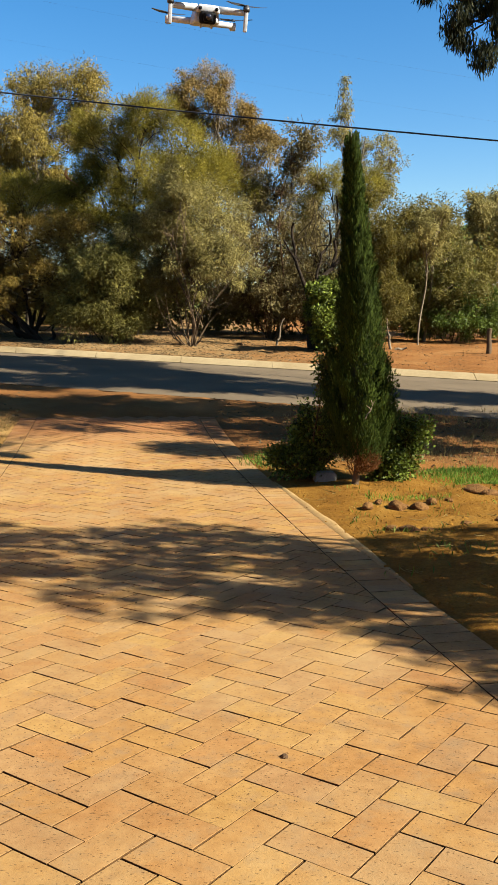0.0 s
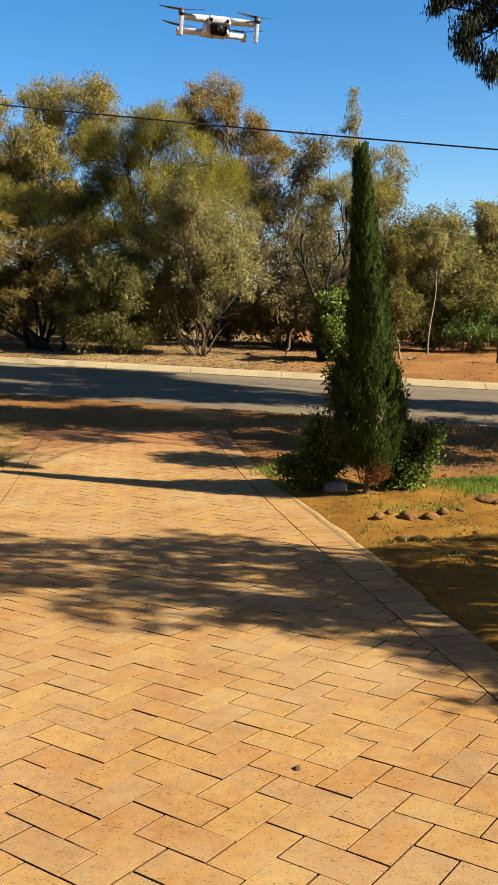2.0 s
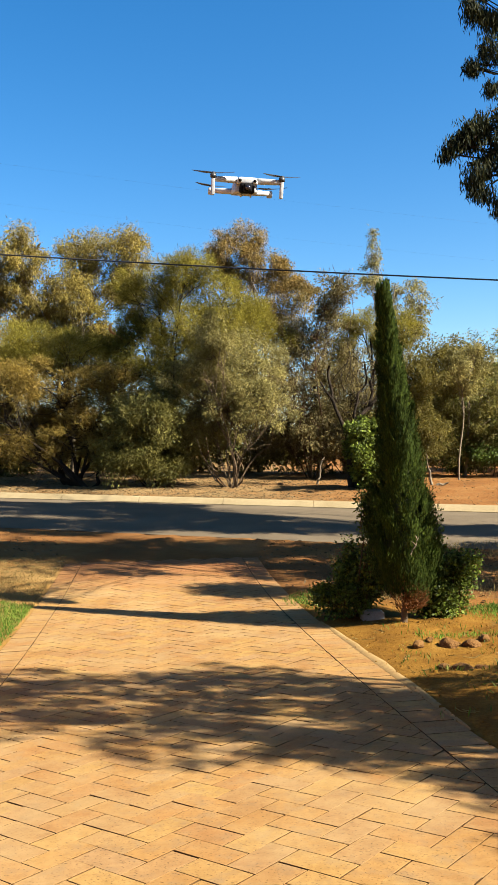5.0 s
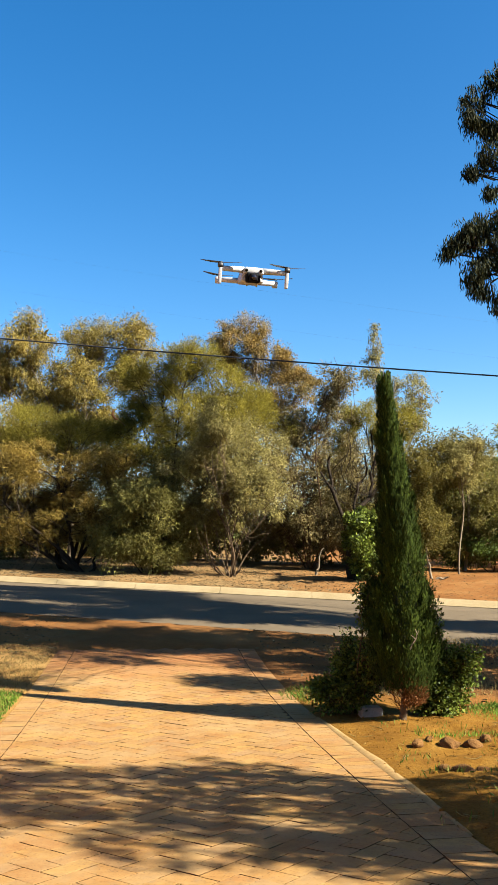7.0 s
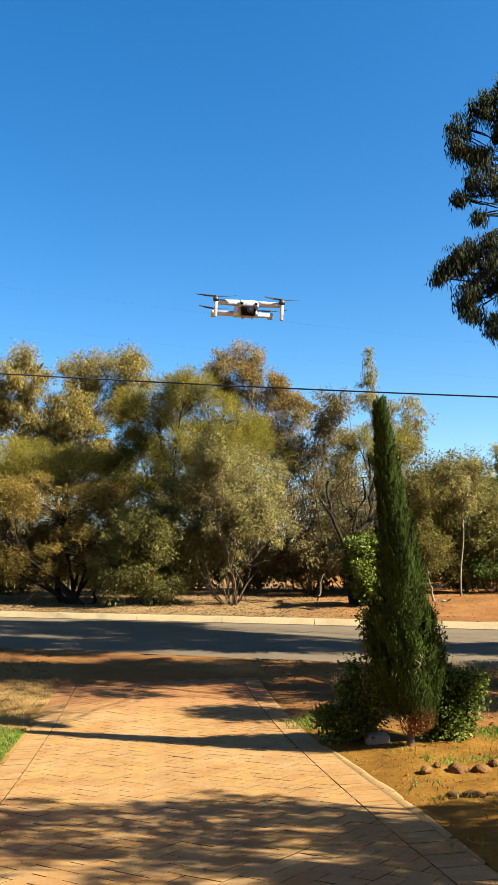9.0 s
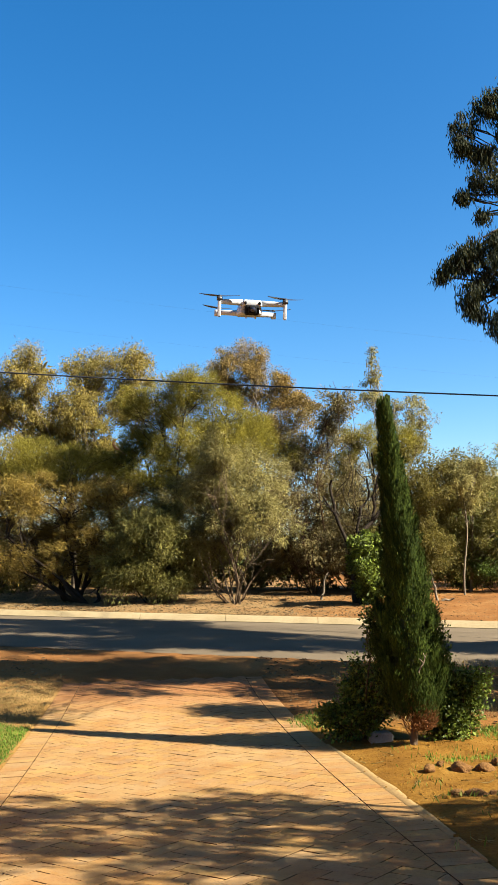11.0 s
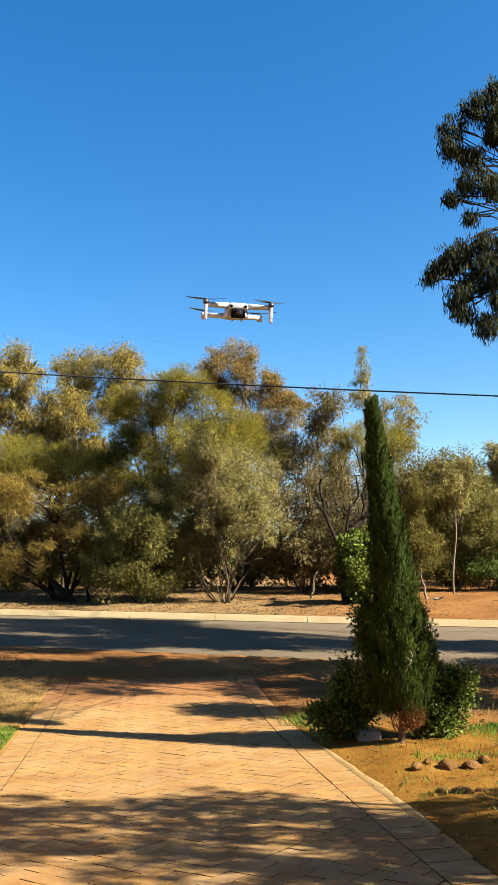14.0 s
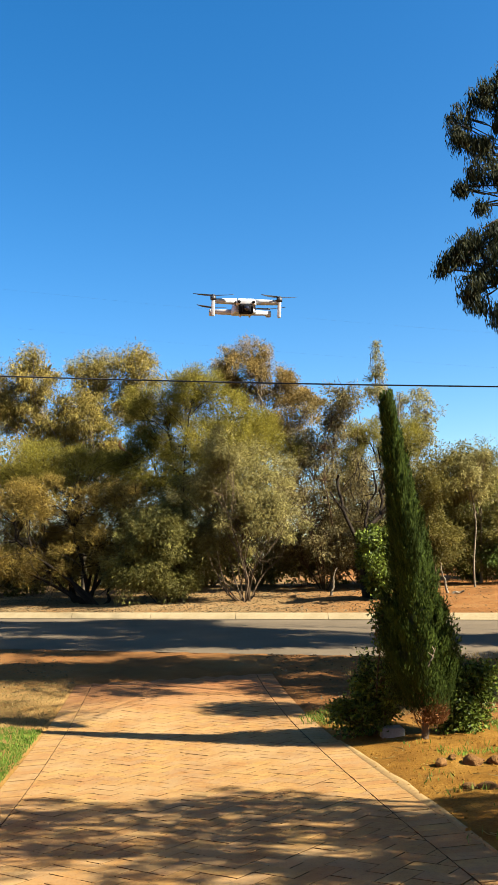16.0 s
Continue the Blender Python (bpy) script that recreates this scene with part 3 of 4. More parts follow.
far_tree("sapling", "slender pale-trunked gum sapling with airy grey crown", "tree", 5.55, 28.0,
         [(5.25, 3.95, 0.5, 0.4), (6.0, 4.25, 0.45, 0.4), (5.75, 3.5, 0.4, 0.35)],
         M_LEAF_GREY, M_BARK_PALE, 16, clumps=40, per=80, clump=0.16, girth=0.036, fork_at=(0.6, 0.75), spread=0.5, fill=0)
far_tree("shrub", "fresh green spreading shrub", "shrub", 7.1, 30,
         [(7.1, 1.3, 1.10, 0.64), (8.0, 1.6, 0.76, 0.72), (5.9, 1.0, 0.72, 0.52)],
         M_LEAF_GREEN, M_BARK_BROWN, 12, clumps=34, per=200, stems=3, girth=0.04)
far_tree("gum_tree", "gum tree with grey-green crown at the field's edge", "tree", 11.4, 40,
         [(10.07, 6.09, 0.43, 0.48), (10.6, 5.27, 0.69, 0.69), (10.79, 4.2, 0.8, 0.8), (11.31, 6.05, 0.67, 0.8), (12.1, 4.9, 1.1, 1.0), (12.9, 5.8, 1.4, 1.3), (11.9, 3.8, 0.7, 0.6), (14.0, 3.6, 1.5, 1.4)],
         M_LEAF_GREY, M_BARK_PALE, 13, clumps=26, per=110, length=0.16, width=0.04, girth=0.1, fill=80)
far_tree("tree", "dark old trunk overgrown with fresh green creeper", "tree", 1.95, 25,
         [(2.07, 1.5, 0.36, 0.62), (2.14, 0.75, 0.28, 0.36)],
         M_LEAF_IVY, M_BARK_DARK, 14, clumps=60, per=170, length=0.1, width=0.06, clump=0.16, girth=0.15, fill=120)
far_tree("gum_tree", "large gum tree with heavy olive crown", "tree", -13.6, 36,
         [(-14.33, 9.11, 1.44, 1.44), (-14.27, 6.35, 1.44, 1.44), (-12.77, 5.81, 1.2, 1.2), (-15.6, 7.8, 1.5, 1.5)],
         M_LEAF_GOLD, M_BARK_PALE, 15, clumps=22, per=150, girth=0.15)


def dead_tree():
    """Dark crooked limbs of an old tree that stand out before the leaves."""
    rng = np.random.default_rng(19)
    pile = Pile()
    z = lie1(1.85, 25.2)
    for path, r in (([(1.85, 25.2, z - 0.1), (1.78, 25.2, 0.9), (1.71, 25.2, 1.76)], 0.13), ([(1.71, 25.2, 1.7), (2.0, 25.2, 2.25), (2.4, 25.3, 2.58), (2.66, 25.3, 2.95)], 0.09),
                    ([(2.38, 25.3, 2.55), (2.5, 25.3, 3.5), (2.8, 25.4, 4.25)], 0.05), ([(1.72, 25.2, 1.7), (1.3, 25.3, 2.86), (1.24, 25.4, 3.87)], 0.06),
                    ([(2.0, 25.2, 2.2), (2.05, 25.3, 3.0), (2.3, 25.4, 3.9)], 0.045), ([(1.3, 25.3, 2.8), (0.95, 25.3, 3.4)], 0.03)):
        for a, b in zip(path, path[1:]):
            pile.limb(a, b, r, r * 0.8, rng, 0.06, 6, 7)
            r *= 0.8
    for _ in range(34):
        a = np.array([rng.uniform(1.2, 2.7), 25.3, rng.uniform(2.4, 4.0)])
        pile.limb(a, a + rng.normal(0, 0.4, 3) + (0, 0, 0.35), 0.014, 0.005, rng, 0.1, 5, 4)
    tagged(pile.mesh("dead_tree", M_BARK_DARK, smooth=True), "dark crooked dead tree with bare twisted limbs", "tree")


dead_tree()

for k, (x, y, h, w) in enumerate([(-12.5, 38, 2.6, 1.5), (-9.6, 34.5, 2.2, 1.5), (-7.6, 37, 2.4, 1.5), (-11.4, 31.5, 1.8, 1.2), (-2.2, 33, 2.4, 1.4), (0.2, 31.5, 2.2, 1.3), (2.0, 32, 2.6, 1.3), (3.6, 30.5, 2.2, 1.2), (5.0, 33, 2.6, 1.4), (8.6, 34, 2.4, 1.5), (9.8, 31.5, 1.6, 1.2), (-5.0, 34, 2.6, 1.5), (9.4, 36, 3.5, 1.5)]):
    far_tree("shrub", "dense dull olive undergrowth shrub beneath the trees", "shrub", x, y,
             [(x - 0.5 * w, 0.5 + h * 0.4, w * 0.8, h * 0.4), (x + 0.6 * w, 0.5 + h * 0.35, w * 0.75, h * 0.38), (x, 0.5 + h * 0.75, w * 0.7, h * 0.35)],
             M_LEAF_OLIVE if k % 2 else M_LEAF_DARK, M_BARK_BROWN, 200 + k, clumps=18, per=90, length=0.17, width=0.045, stems=3, girth=0.04, fill=90, group="undergrowth")


def far_woods():
    rng = np.random.default_rng(77)
    crown, wood = Pile(), Pile()
    for k in range(46):
        x = -46 + k * 1.75 + rng.normal(0, 0.8)
        y = rng.uniform(44, 66) if x < 12 else rng.uniform(75, 110)
        h = rng.uniform(2.5, 6.5) * (1.0 if x < 12 else 0.7) * (1.35 if x < -5 else 1.0)
        z = lie1(x, y)
        wood.limb((x, y, z - 0.2), (x + rng.normal(0, 0.5), y, z + h), 0.15, 0.04, rng, 0.05)
        for _ in range(4):
            c = (x + rng.normal(0, 1.3), y + rng.normal(0, 1), z + h * rng.uniform(0.1, 0.95))
            cs = lobe_points(rng, c, (1.3, 1.3, 1.0), 12)
            at = np.repeat(cs, 32, axis=0) + rng.normal(0, 0.38, (12 * 32, 3))
            crown.add(*leaf_quads(at, rng.normal(0, 1, at.shape) + np.array([0, 0, -0.5]), 0.26, 0.075, rng))
    for k in range(26):
        x, y = rng.uniform(50, 125), rng.uniform(285, 305)
        z = lie1(x, y) + float(hill(x, y))
        for _ in range(3):
            c = (x + rng.normal(0, 1.6), y, z + rng.uniform(1.0, 4.5))
            at = lobe_points(rng, c, (2.6, 2.6, 1.8), 160, 0.2)
            crown.add(*leaf_quads(at, rng.normal(0, 1, at.shape), 0.9, 0.45, rng))
    wood_ob = tagged(wood.mesh("far_tree_trunks", M_BARK_DARK), "dark trunks of the far wood", "woods", kind="stuff")
    tagged(crown.mesh("far_woods", M_LEAF_OLIVE), "distant olive bushland behind the roadside trees", "woods", kind="stuff")


far_woods()


def farm_house():
    thing = empty("house", "small cream farmhouse with pale metal roof beyond the trees", "house")
    thing.matrix_world = pose(27.5, 92, lie1(27.5, 92), 0, 0, -12)
    long, deep, tall, rise = 9.0, 6.0, 2.7, 1.5
    bm = bmesh.new()
    bmesh.ops.create_cube(bm, size=1)
    bm.transform(Matrix.Translation((0, 0, tall / 2 - 0.2)) @ Matrix.Diagonal((long, deep, tall + 0.4, 1)))
    wall = part("wall", bm, M_WALL, thing)
    bm = bmesh.new()
    v = [bm.verts.new(p) for p in ((-long / 2 - 0.5, -deep / 2 - 0.5, tall), (long / 2 + 0.5, -deep / 2 - 0.5, tall), (long / 2 + 0.5, deep / 2 + 0.5, tall), (-long / 2 - 0.5, deep / 2 + 0.5, tall), (-long / 2 - 0.5, 0, tall + rise), (long / 2 + 0.5, 0, tall + rise))]
    for f in ((0, 1, 5, 4), (2, 3, 4, 5), (1, 2, 5), (3, 0, 4), (3, 2, 1, 0)):
        bm.faces.new([v[i] for i in f])
    part("roof", bm, M_ROOF, thing, "pale metal roof")
    for x in (-3.2, -1.0, 3.0):
        bm = bmesh.new()
        bmesh.ops.create_cube(bm, size=1)
        bm.transform(Matrix.Translation((x, -deep / 2 - 0.02, 1.5)) @ Matrix.Diagonal((1.3, 0.08, 1.1, 1)))
        part("window", bm, M_PANE, thing, "dark window pane")
    bm = bmesh.new()
    bmesh.ops.create_cube(bm, size=1)
    bm.transform(Matrix.Translation((1.0, -deep / 2 - 0.02, 1.0)) @ Matrix.Diagonal((0.9, 0.08, 2.05, 1)))
    part("door", bm, M_WOOD, thing, "brown door")


farm_house()

# ---- the cypress and the bed beside the drive ----
def cypress():
    rng = np.random.default_rng(21)
    thing = empty("cypress", "tall narrow dark green pencil pine with brown patch at its foot", "tree")
    axis_z = np.array([-0.16, 0.16, 0.25, 0.417, 0.66, 0.904, 1.15, 1.40, 1.65, 1.90, 2.16, 2.42, 2.68, 2.90, 2.98, 3.04])
    axis_x = np.array([0.965, 0.99, 1.0, 0.978, 0.965, 0.958, 0.96, 0.96, 0.938, 0.92, 0.90, 0.88, 0.866, 0.855, 0.85, 0.855])
    rad = np.array([0.06, 0.13, 0.21, 0.285, 0.29, 0.255, 0.205, 0.168, 0.136, 0.110, 0.094, 0.07, 0.054, 0.034, 0.016, 0.004])
    y0 = 7.54

    def at_height(z):
        return np.interp(z, axis_z, axis_x), np.interp(z, axis_z, rad)

    trunk = Pile()
    zs = np.linspace(-0.22, 2.8, 14)
    trunk.add(*tube([(float(at_height(z)[0]) + 0.012 * math.sin(z * 7), y0, z) for z in zs], np.linspace(0.034, 0.008, 14), 8))
    for k in range(4):
        a = k * 1.7
        trunk.limb((0.965, y0, -0.13), (0.965 + 0.12 * math.cos(a), y0 + 0.12 * math.sin(a), -0.2), 0.03, 0.012, rng)
    trunk.mesh("trunk", M_WOOD, thing, smooth=True)
    # sprays: upward tufts set close round the column
    n, per = 1250, 84
    z = 0.22 + 2.68 * rng.uniform(0, 1, n) ** 1.2
    ang = rng.uniform(0, 2 * np.pi, n)
    cx, r = at_height(z)
    lump = 1 + 0.07 * np.sin(ang * 3 + z * 4.1) + 0.06 * np.sin(ang * 5 - z * 7.3) + 0.07 * np.sin(z * 19 + ang * 4)
    deep = rng.uniform(0.68, 1.06, n)
    foot = np.stack([cx + np.cos(ang) * r * lump * deep, y0 + np.sin(ang) * r * lump * deep, z], 1)
    out = np.stack([np.cos(ang), np.sin(ang), np.zeros(n)], 1)
    lean = out * 0.30 + np.array([0, 0, 1.0]) + rng.normal(0, 0.12, (n, 3))
    lean /= np.linalg.norm(lean, axis=1)[:, None]
    long = np.repeat(rng.uniform(0.12, 0.24, n) * np.clip(r / 0.1, 0.5, 1.0), per)
    u = rng.uniform(0, 1, n * per)
    thin = np.repeat(np.clip(r * 0.24, 0.012, 0.048), per) * (1 - u) ** 0.6 + 0.002
    way = np.repeat(lean, per, axis=0)
    side = rng.normal(0, 0.6, (n * per, 3))
    at = np.repeat(foot, per, axis=0) + way * (long * (u - 0.4))[:, None] + side * thin[:, None]
    crown = Pile()
    crown.add(*leaf_quads(at, way + side * 0.16, 0.034, 0.0065, rng, facing=np.repeat(out, per, axis=0) * 2.0 + side * 0.8))
    crown.mesh("foliage", M_LEAF_CYPRESS, thing)
    # added dark tube, not foliage: blocks light and stands for the shaded inside
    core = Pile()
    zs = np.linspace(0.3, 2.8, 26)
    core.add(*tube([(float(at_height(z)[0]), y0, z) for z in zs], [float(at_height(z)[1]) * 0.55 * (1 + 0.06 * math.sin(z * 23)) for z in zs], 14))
    core.mesh("inner_foliage", M_LEAF_NEAR_AND_CORE, thing, smooth=True)
    # dead brown sprays at the foot, on the sunny side
    m = 7000
    z = 0.03 + 0.31 * rng.uniform(0, 1, m) ** 0.8
    a = rng.normal(-0.55, 0.75, m)
    rr = (0.03 + 0.16 * rng.uniform(0, 1, m) ** 0.6) * np.clip((z + 0.16) / 0.25, 0.25, 1)
    at = np.stack([0.985 + np.cos(a) * rr, y0 + np.sin(a) * rr, z], 1)
    way = np.stack([np.cos(a) * 0.7, np.sin(a) * 0.7, np.ones(m)], 1) + rng.normal(0, 0.6, (m, 3))
    dead = Pile()
    dead.add(*leaf_quads(at, way, 0.04, 0.007, rng))
    for k in range(14):
        b = rng.uniform(0, 6.28)
        dead.limb((0.965, y0, rng.uniform(-0.05, 0.1)), (0.965 + math.cos(b) * 0.11, y0 + math.sin(b) * 0.11, rng.uniform(0.15, 0.3)), 0.004, 0.002, rng, 0.06, 5, 4)
    dead.mesh("dead_sprays", M_LEAF_DEAD, thing, "dead reddish-brown sprays")
    # a bleached dead twig caught in the face
    tw = Pile()
    tw.add(*tube([(1.0, 7.245, 0.54), (1.015, 7.235, 0.58), (1.045, 7.23, 0.62), (1.06, 7.235, 0.67), (1.045, 7.24, 0.705)], [0.008, 0.007, 0.006, 0.005, 0.004], 6))
    tw.limb((1.045, 7.23, 0.62), (1.005, 7.22, 0.66), 0.006, 0.003, rng)
    tw.limb((1.055, 7.235, 0.66), (1.075, 7.23, 0.70), 0.005, 0.003, rng)
    tw.mesh("dead_twig", M_BARK_PALE, thing, "bleached dead twig")
    return thing


cypress()


def creeper_shrub(label, seed, lobes, x, y):
    tree("shrub", label, "shrub", x, y, lobes, M_LEAF_IVY, M_BARK_BROWN, seed, clumps=190, per=46, length=0.034, width=0.024,
         clump=0.085, droop=-0.2, outward=0.5, stems=3, girth=0.02)


creeper_shrub("dark glossy leafy shrub in shade beside the pencil pine", 31,
              [(0.64, 8.05, 0.12, 0.22, 0.2), (0.42, 8.0, 0.03, 0.19, 0.15), (0.74, 7.95, 0.34, 0.16, 0.18), (0.52, 8.1, 0.27, 0.13, 0.12), (0.3, 8.02, 0.1, 0.07, 0.06), (0.56, 8.1, 0.46, 0.04, 0.1), (0.74, 7.9, 0.92, 0.09, 0.17), (0.78, 7.85, 0.7, 0.06, 0.1)], 0.6, 8.0)
creeper_shrub("sunlit glossy leafy shrub behind the pencil pine", 32,
              [(1.42, 7.9, 0.12, 0.19, 0.2), (1.3, 7.95, 0.36, 0.17, 0.22), (1.5, 7.9, 0.28, 0.13, 0.16), (1.22, 8.0, 0.68, 0.1, 0.2), (1.35, 7.9, -0.02, 0.23, 0.11), (1.62, 7.92, 0.38, 0.04, 0.06), (1.2, 7.95, 0.95, 0.05, 0.08)], 1.38, 7.95)

# ---- gum trees whose crowns overhang from the side ----
def gum(label, seed, x, y, lobes, **more):
    more = dict(dict(clumps=20, per=34, length=0.13, width=0.02, clump=0.2, droop=-1.1, outward=0.2, girth=0.16), **more)
    bark = more.pop("bark", M_BARK_PALE)
    tree("gum_tree", label, "tree", x, y, lobes, M_LEAF_NEAR_AND_CORE, bark, seed, group="gum trees beside the drive", **more)


gum("gum tree with drooping dark leaves reaching over the drive", 41, 6.6, 8.6,
    [(1.72, 7.5, 5.45, 0.12, 0.22), (1.99, 7.5, 5.72, 0.15, 0.15), (2.15, 7.5, 5.85, 0.1, 0.12), (2.13, 7.5, 5.43, 0.06, 0.12), (1.89, 7.5, 5.25, 0.09, 0.09), (1.92, 7.5, 4.99, 0.17, 0.13),
     (2.08, 7.5, 4.9, 0.09, 0.09), (1.69, 7.5, 4.82, 0.05, 0.06), (1.86, 7.5, 4.63, 0.03, 0.07), (1.71, 7.5, 4.31, 0.12, 0.1), (1.97, 7.5, 4.35, 0.17, 0.11), (1.65, 7.5, 4.17, 0.11, 0.11),
     (1.44, 7.5, 4.07, 0.04, 0.04), (1.52, 7.5, 4.14, 0.06, 0.05), (1.96, 7.5, 4.08, 0.17, 0.17), (1.7, 7.5, 3.9, 0.11, 0.15), (1.73, 7.5, 3.73, 0.07, 0.07), (1.94, 7.5, 3.6, 0.09, 0.11), (2.04, 7.5, 3.78, 0.06, 0.15),
     (2.2, 7.45, 5.55, 0.12, 0.2), (2.2, 7.45, 4.2, 0.14, 0.2),
     (3.9, 9.0, 4.9, 0.4, 0.35), (4.6, 8.8, 6.5, 0.8, 0.7), (6.2, 9.2, 7.2, 1.0, 0.8)],
    clumps=190, per=40, clump=0.06, length=0.065, width=0.010, girth=0.03, bare=0.35, droop=-2.4, outward=0.0, bark=M_BARK_DARK, fork_at=(0.85, 0.97))
# crowns that stand between the sun and the shaded stretches of the drive
def shade_gum(label, seed, x, y, stretches, **more):
    lobes = [(g + SUN.x / SUN.z * h, gy + SUN.y / SUN.z * h, h, r, r * 0.7) for g, gy, h, r in stretches]
    gum(label, seed, x, y, lobes, **dict(dict(clumps=95, per=48, length=0.20, width=0.045, clump=0.2, girth=0.07), **more))


shade_gum("gum tree with drooping leaves casting dappled shade", 42, 6.6, 2.4,
          [(-3.0, 5.4, 4.9, 0.8), (-2.0, 4.8, 4.2, 0.75), (-1.0, 5.2, 3.7, 0.8), (0.0, 4.6, 3.3, 0.75), (0.7, 4.8, 2.9, 0.62), (1.9, 4.1, 2.6, 0.35), (0.3, 5.0, 3.2, 0.45), (0.2, 4.2, 3.2, 0.4), (0.9, 4.0, 2.9, 0.4), (0.9, 3.2, 3.2, 0.4), (-0.6, 4.1, 4.0, 0.45), (-2.2, 5.7, 4.6, 0.6), (-0.4, 5.6, 3.6, 0.5), (1.2, 5.3, 3.0, 0.45), (0.7, 4.3, 3.1, 0.4), (1.3, 3.8, 3.0, 0.3), (0.35, 3.7, 3.0, 0.32), (0.7, 3.35, 2.6, 0.26), (0.74, 2.82, 2.4, 0.22), (0.1, 3.95, 3.2, 0.3)],
          clumps=112, per=28, length=0.095, width=0.016, clump=0.055, girth=0.07)
shade_gum("gum tree with drooping leaves near the road", 43, 8.4, 8.0,
          [(-4.6, 13.1, 7.6, 0.8), (-3.0, 12.95, 6.4, 0.7), (-1.4, 12.6, 5.2, 0.75), (0.4, 11.3, 4.4, 0.9), (2.0, 10.4, 3.6, 0.8), (3.4, 11.4, 3.4, 0.9), (-0.4, 9.9, 4.4, 0.45), (1.0, 9.7, 3.8, 0.4), (0.5, 8.05, 3.4, 0.32), (0.3, 8.2, 3.6, 0.25)], per=32)
shade_gum("tall gum tree with drooping leaves at the road's edge", 44, 9.6, 9.6,
          [(-6.4, 13.6, 9.4, 1.1), (-4.4, 13.4, 8.2, 1.1), (-2.5, 13.4, 6.8, 1.1), (-0.7, 13.2, 5.6, 1.1), (1.2, 12.8, 4.6, 1.0), (3.2, 12.6, 4.2, 1.1), (5.0, 12.0, 4.0, 1.0)], per=28)
shade_gum("tall spreading gum tree beside the road", 45, 10.8, 12.0,
          [(-8.2, 17.4, 11.8, 1.3), (-6.4, 16.4, 10.6, 1.2), (-6.2, 18.8, 11.2, 1.2), (-4.4, 15.8, 9.2, 1.2), (-4.2, 18.0, 9.6, 1.2), (-2.3, 16.2, 8.0, 1.2), (-2.4, 18.0, 8.4, 1.0), (-0.4, 15.6, 6.6, 1.1), (1.6, 15.4, 5.6, 1.1), (3.6, 15.0, 5.0, 1.1),
           (-9.0, 21.6, 13.4, 1.0), (-7.0, 20.8, 11.8, 1.1), (-5.0, 20.2, 10.2, 1.2), (-3.4, 19.4, 9.0, 1.1), (-4.8, 21.4, 11.0, 0.9), (-3.4, 21.0, 10.2, 0.9), (-1.2, 17.4, 7.6, 0.8), (-13.0, 30.2, 18.2, 1.4), (-9.6, 28.4, 15.8, 1.3)])


def torn_limb():
    rng = np.random.default_rng(81)
    pile = Pile()
    pile.add(*tube([(-5.62, 27.4, 5.30), (-5.72, 27.35, 5.36), (-5.78, 27.33, 5.46), (-5.76, 27.33, 5.58), (-5.70, 27.35, 5.68)], [0.03, 0.045, 0.05, 0.04, 0.015], 8))
    pile.limb((-5.62, 27.4, 5.30), (-5.66, 28.9, 5.32), 0.008, 0.008, rng, 0.02)
    tagged(pile.mesh("torn_branch", M_TORN, smooth=True), "torn orange-brown branch stub among the wattle leaves", "dead wood")


torn_limb()

# ---- wires ----
def wire(name, label, a, b, sag, r, mat):
    pile = Pile()
    t = np.linspace(0, 1, 60)[:, None]
    p = np.asarray(a) * (1 - t) + np.asarray(b) * t
    p[:, 2] -= sag * 4 * (t * (1 - t))[:, 0]
    pile.add(*tube(p, np.full(60, r), 6))
    tagged(pile.mesh(name, mat, smooth=True), label, "cable")


wire("overhead_cable", "thick black overhead cable along the road", (-30.0, 16.0, 8.33), (30.0, 16.0, 3.27), 0.97, 0.015, M_CABLE)
wire("overhead_wire", "thin overhead power wire high over the trees", (-40.0, 40.0, 20.6), (20.0, 40.0, 10.2), 0.6, 0.0012, M_CABLE)
wire("overhead_wire", "thin overhead power wire high over the trees", (-40.0, 40.0, 18.4), (20.0, 40.0, 8.6), 0.6, 0.0012, M_CABLE)


# ---- the drone ----
def box_part(name, size, at, mat, parent, bevel=0.2, turn=(0, 0, 0), taper=None, label=""):
    bm = bmesh.new()
    bmesh.ops.create_cube(bm, size=1)
    for v in bm.verts:
        v.co = Vector((v.co.x * size[0], v.co.y * size[1], v.co.z * size[2]))
        if taper and v.co.z > 0:
            v.co.x *= taper
        if taper and v.co.z > 0:
            v.co.y *= taper
    bmesh.ops.bevel(bm, geom=bm.edges[:], offset=min(size) * bevel, segments=3, affect='EDGES', profile=0.6)
    bm.transform(pose(*at, *turn))
    for f in bm.faces:
        f.smooth = True
    return part(name, bm, mat, parent, label)


def disc_part(name, r, depth, at, mat, parent, turn=(0, 0, 0), label="", r2=None):
    bm = bmesh.new()
    bmesh.ops.create_cone(bm, cap_ends=True, segments=20, radius1=r, radius2=r2 or r, depth=depth)
    bmesh.ops.bevel(bm, geom=[e for e in bm.edges if len(e.link_faces) == 2 and abs(e.calc_face_angle(0)) > 1], offset=min(r, depth) * 0.15, segments=2, affect='EDGES')
    bm.transform(pose(*at, *turn))
    for f in bm.faces:
        f.smooth = True
    return part(name, bm, mat, parent, label)


def arm_part(name, a, b, wa, wb, mat, parent, flat=0.7):
    pile = Pile()
    a, b = np.asarray(a, float), np.asarray(b, float)
    t = np.array([0, 0.02, 0.3, 0.6, 0.98, 1.0])[:, None]
    r = np.interp(t[:, 0], [0, 0.02, 0.98, 1], [wa * 0.6, wa, wb, wb * 0.6])
    v, f = tube(a + (b - a) * t, r, 10)
    pile.add(v, f)
    return pile.mesh(name, mat, parent, smooth=True)


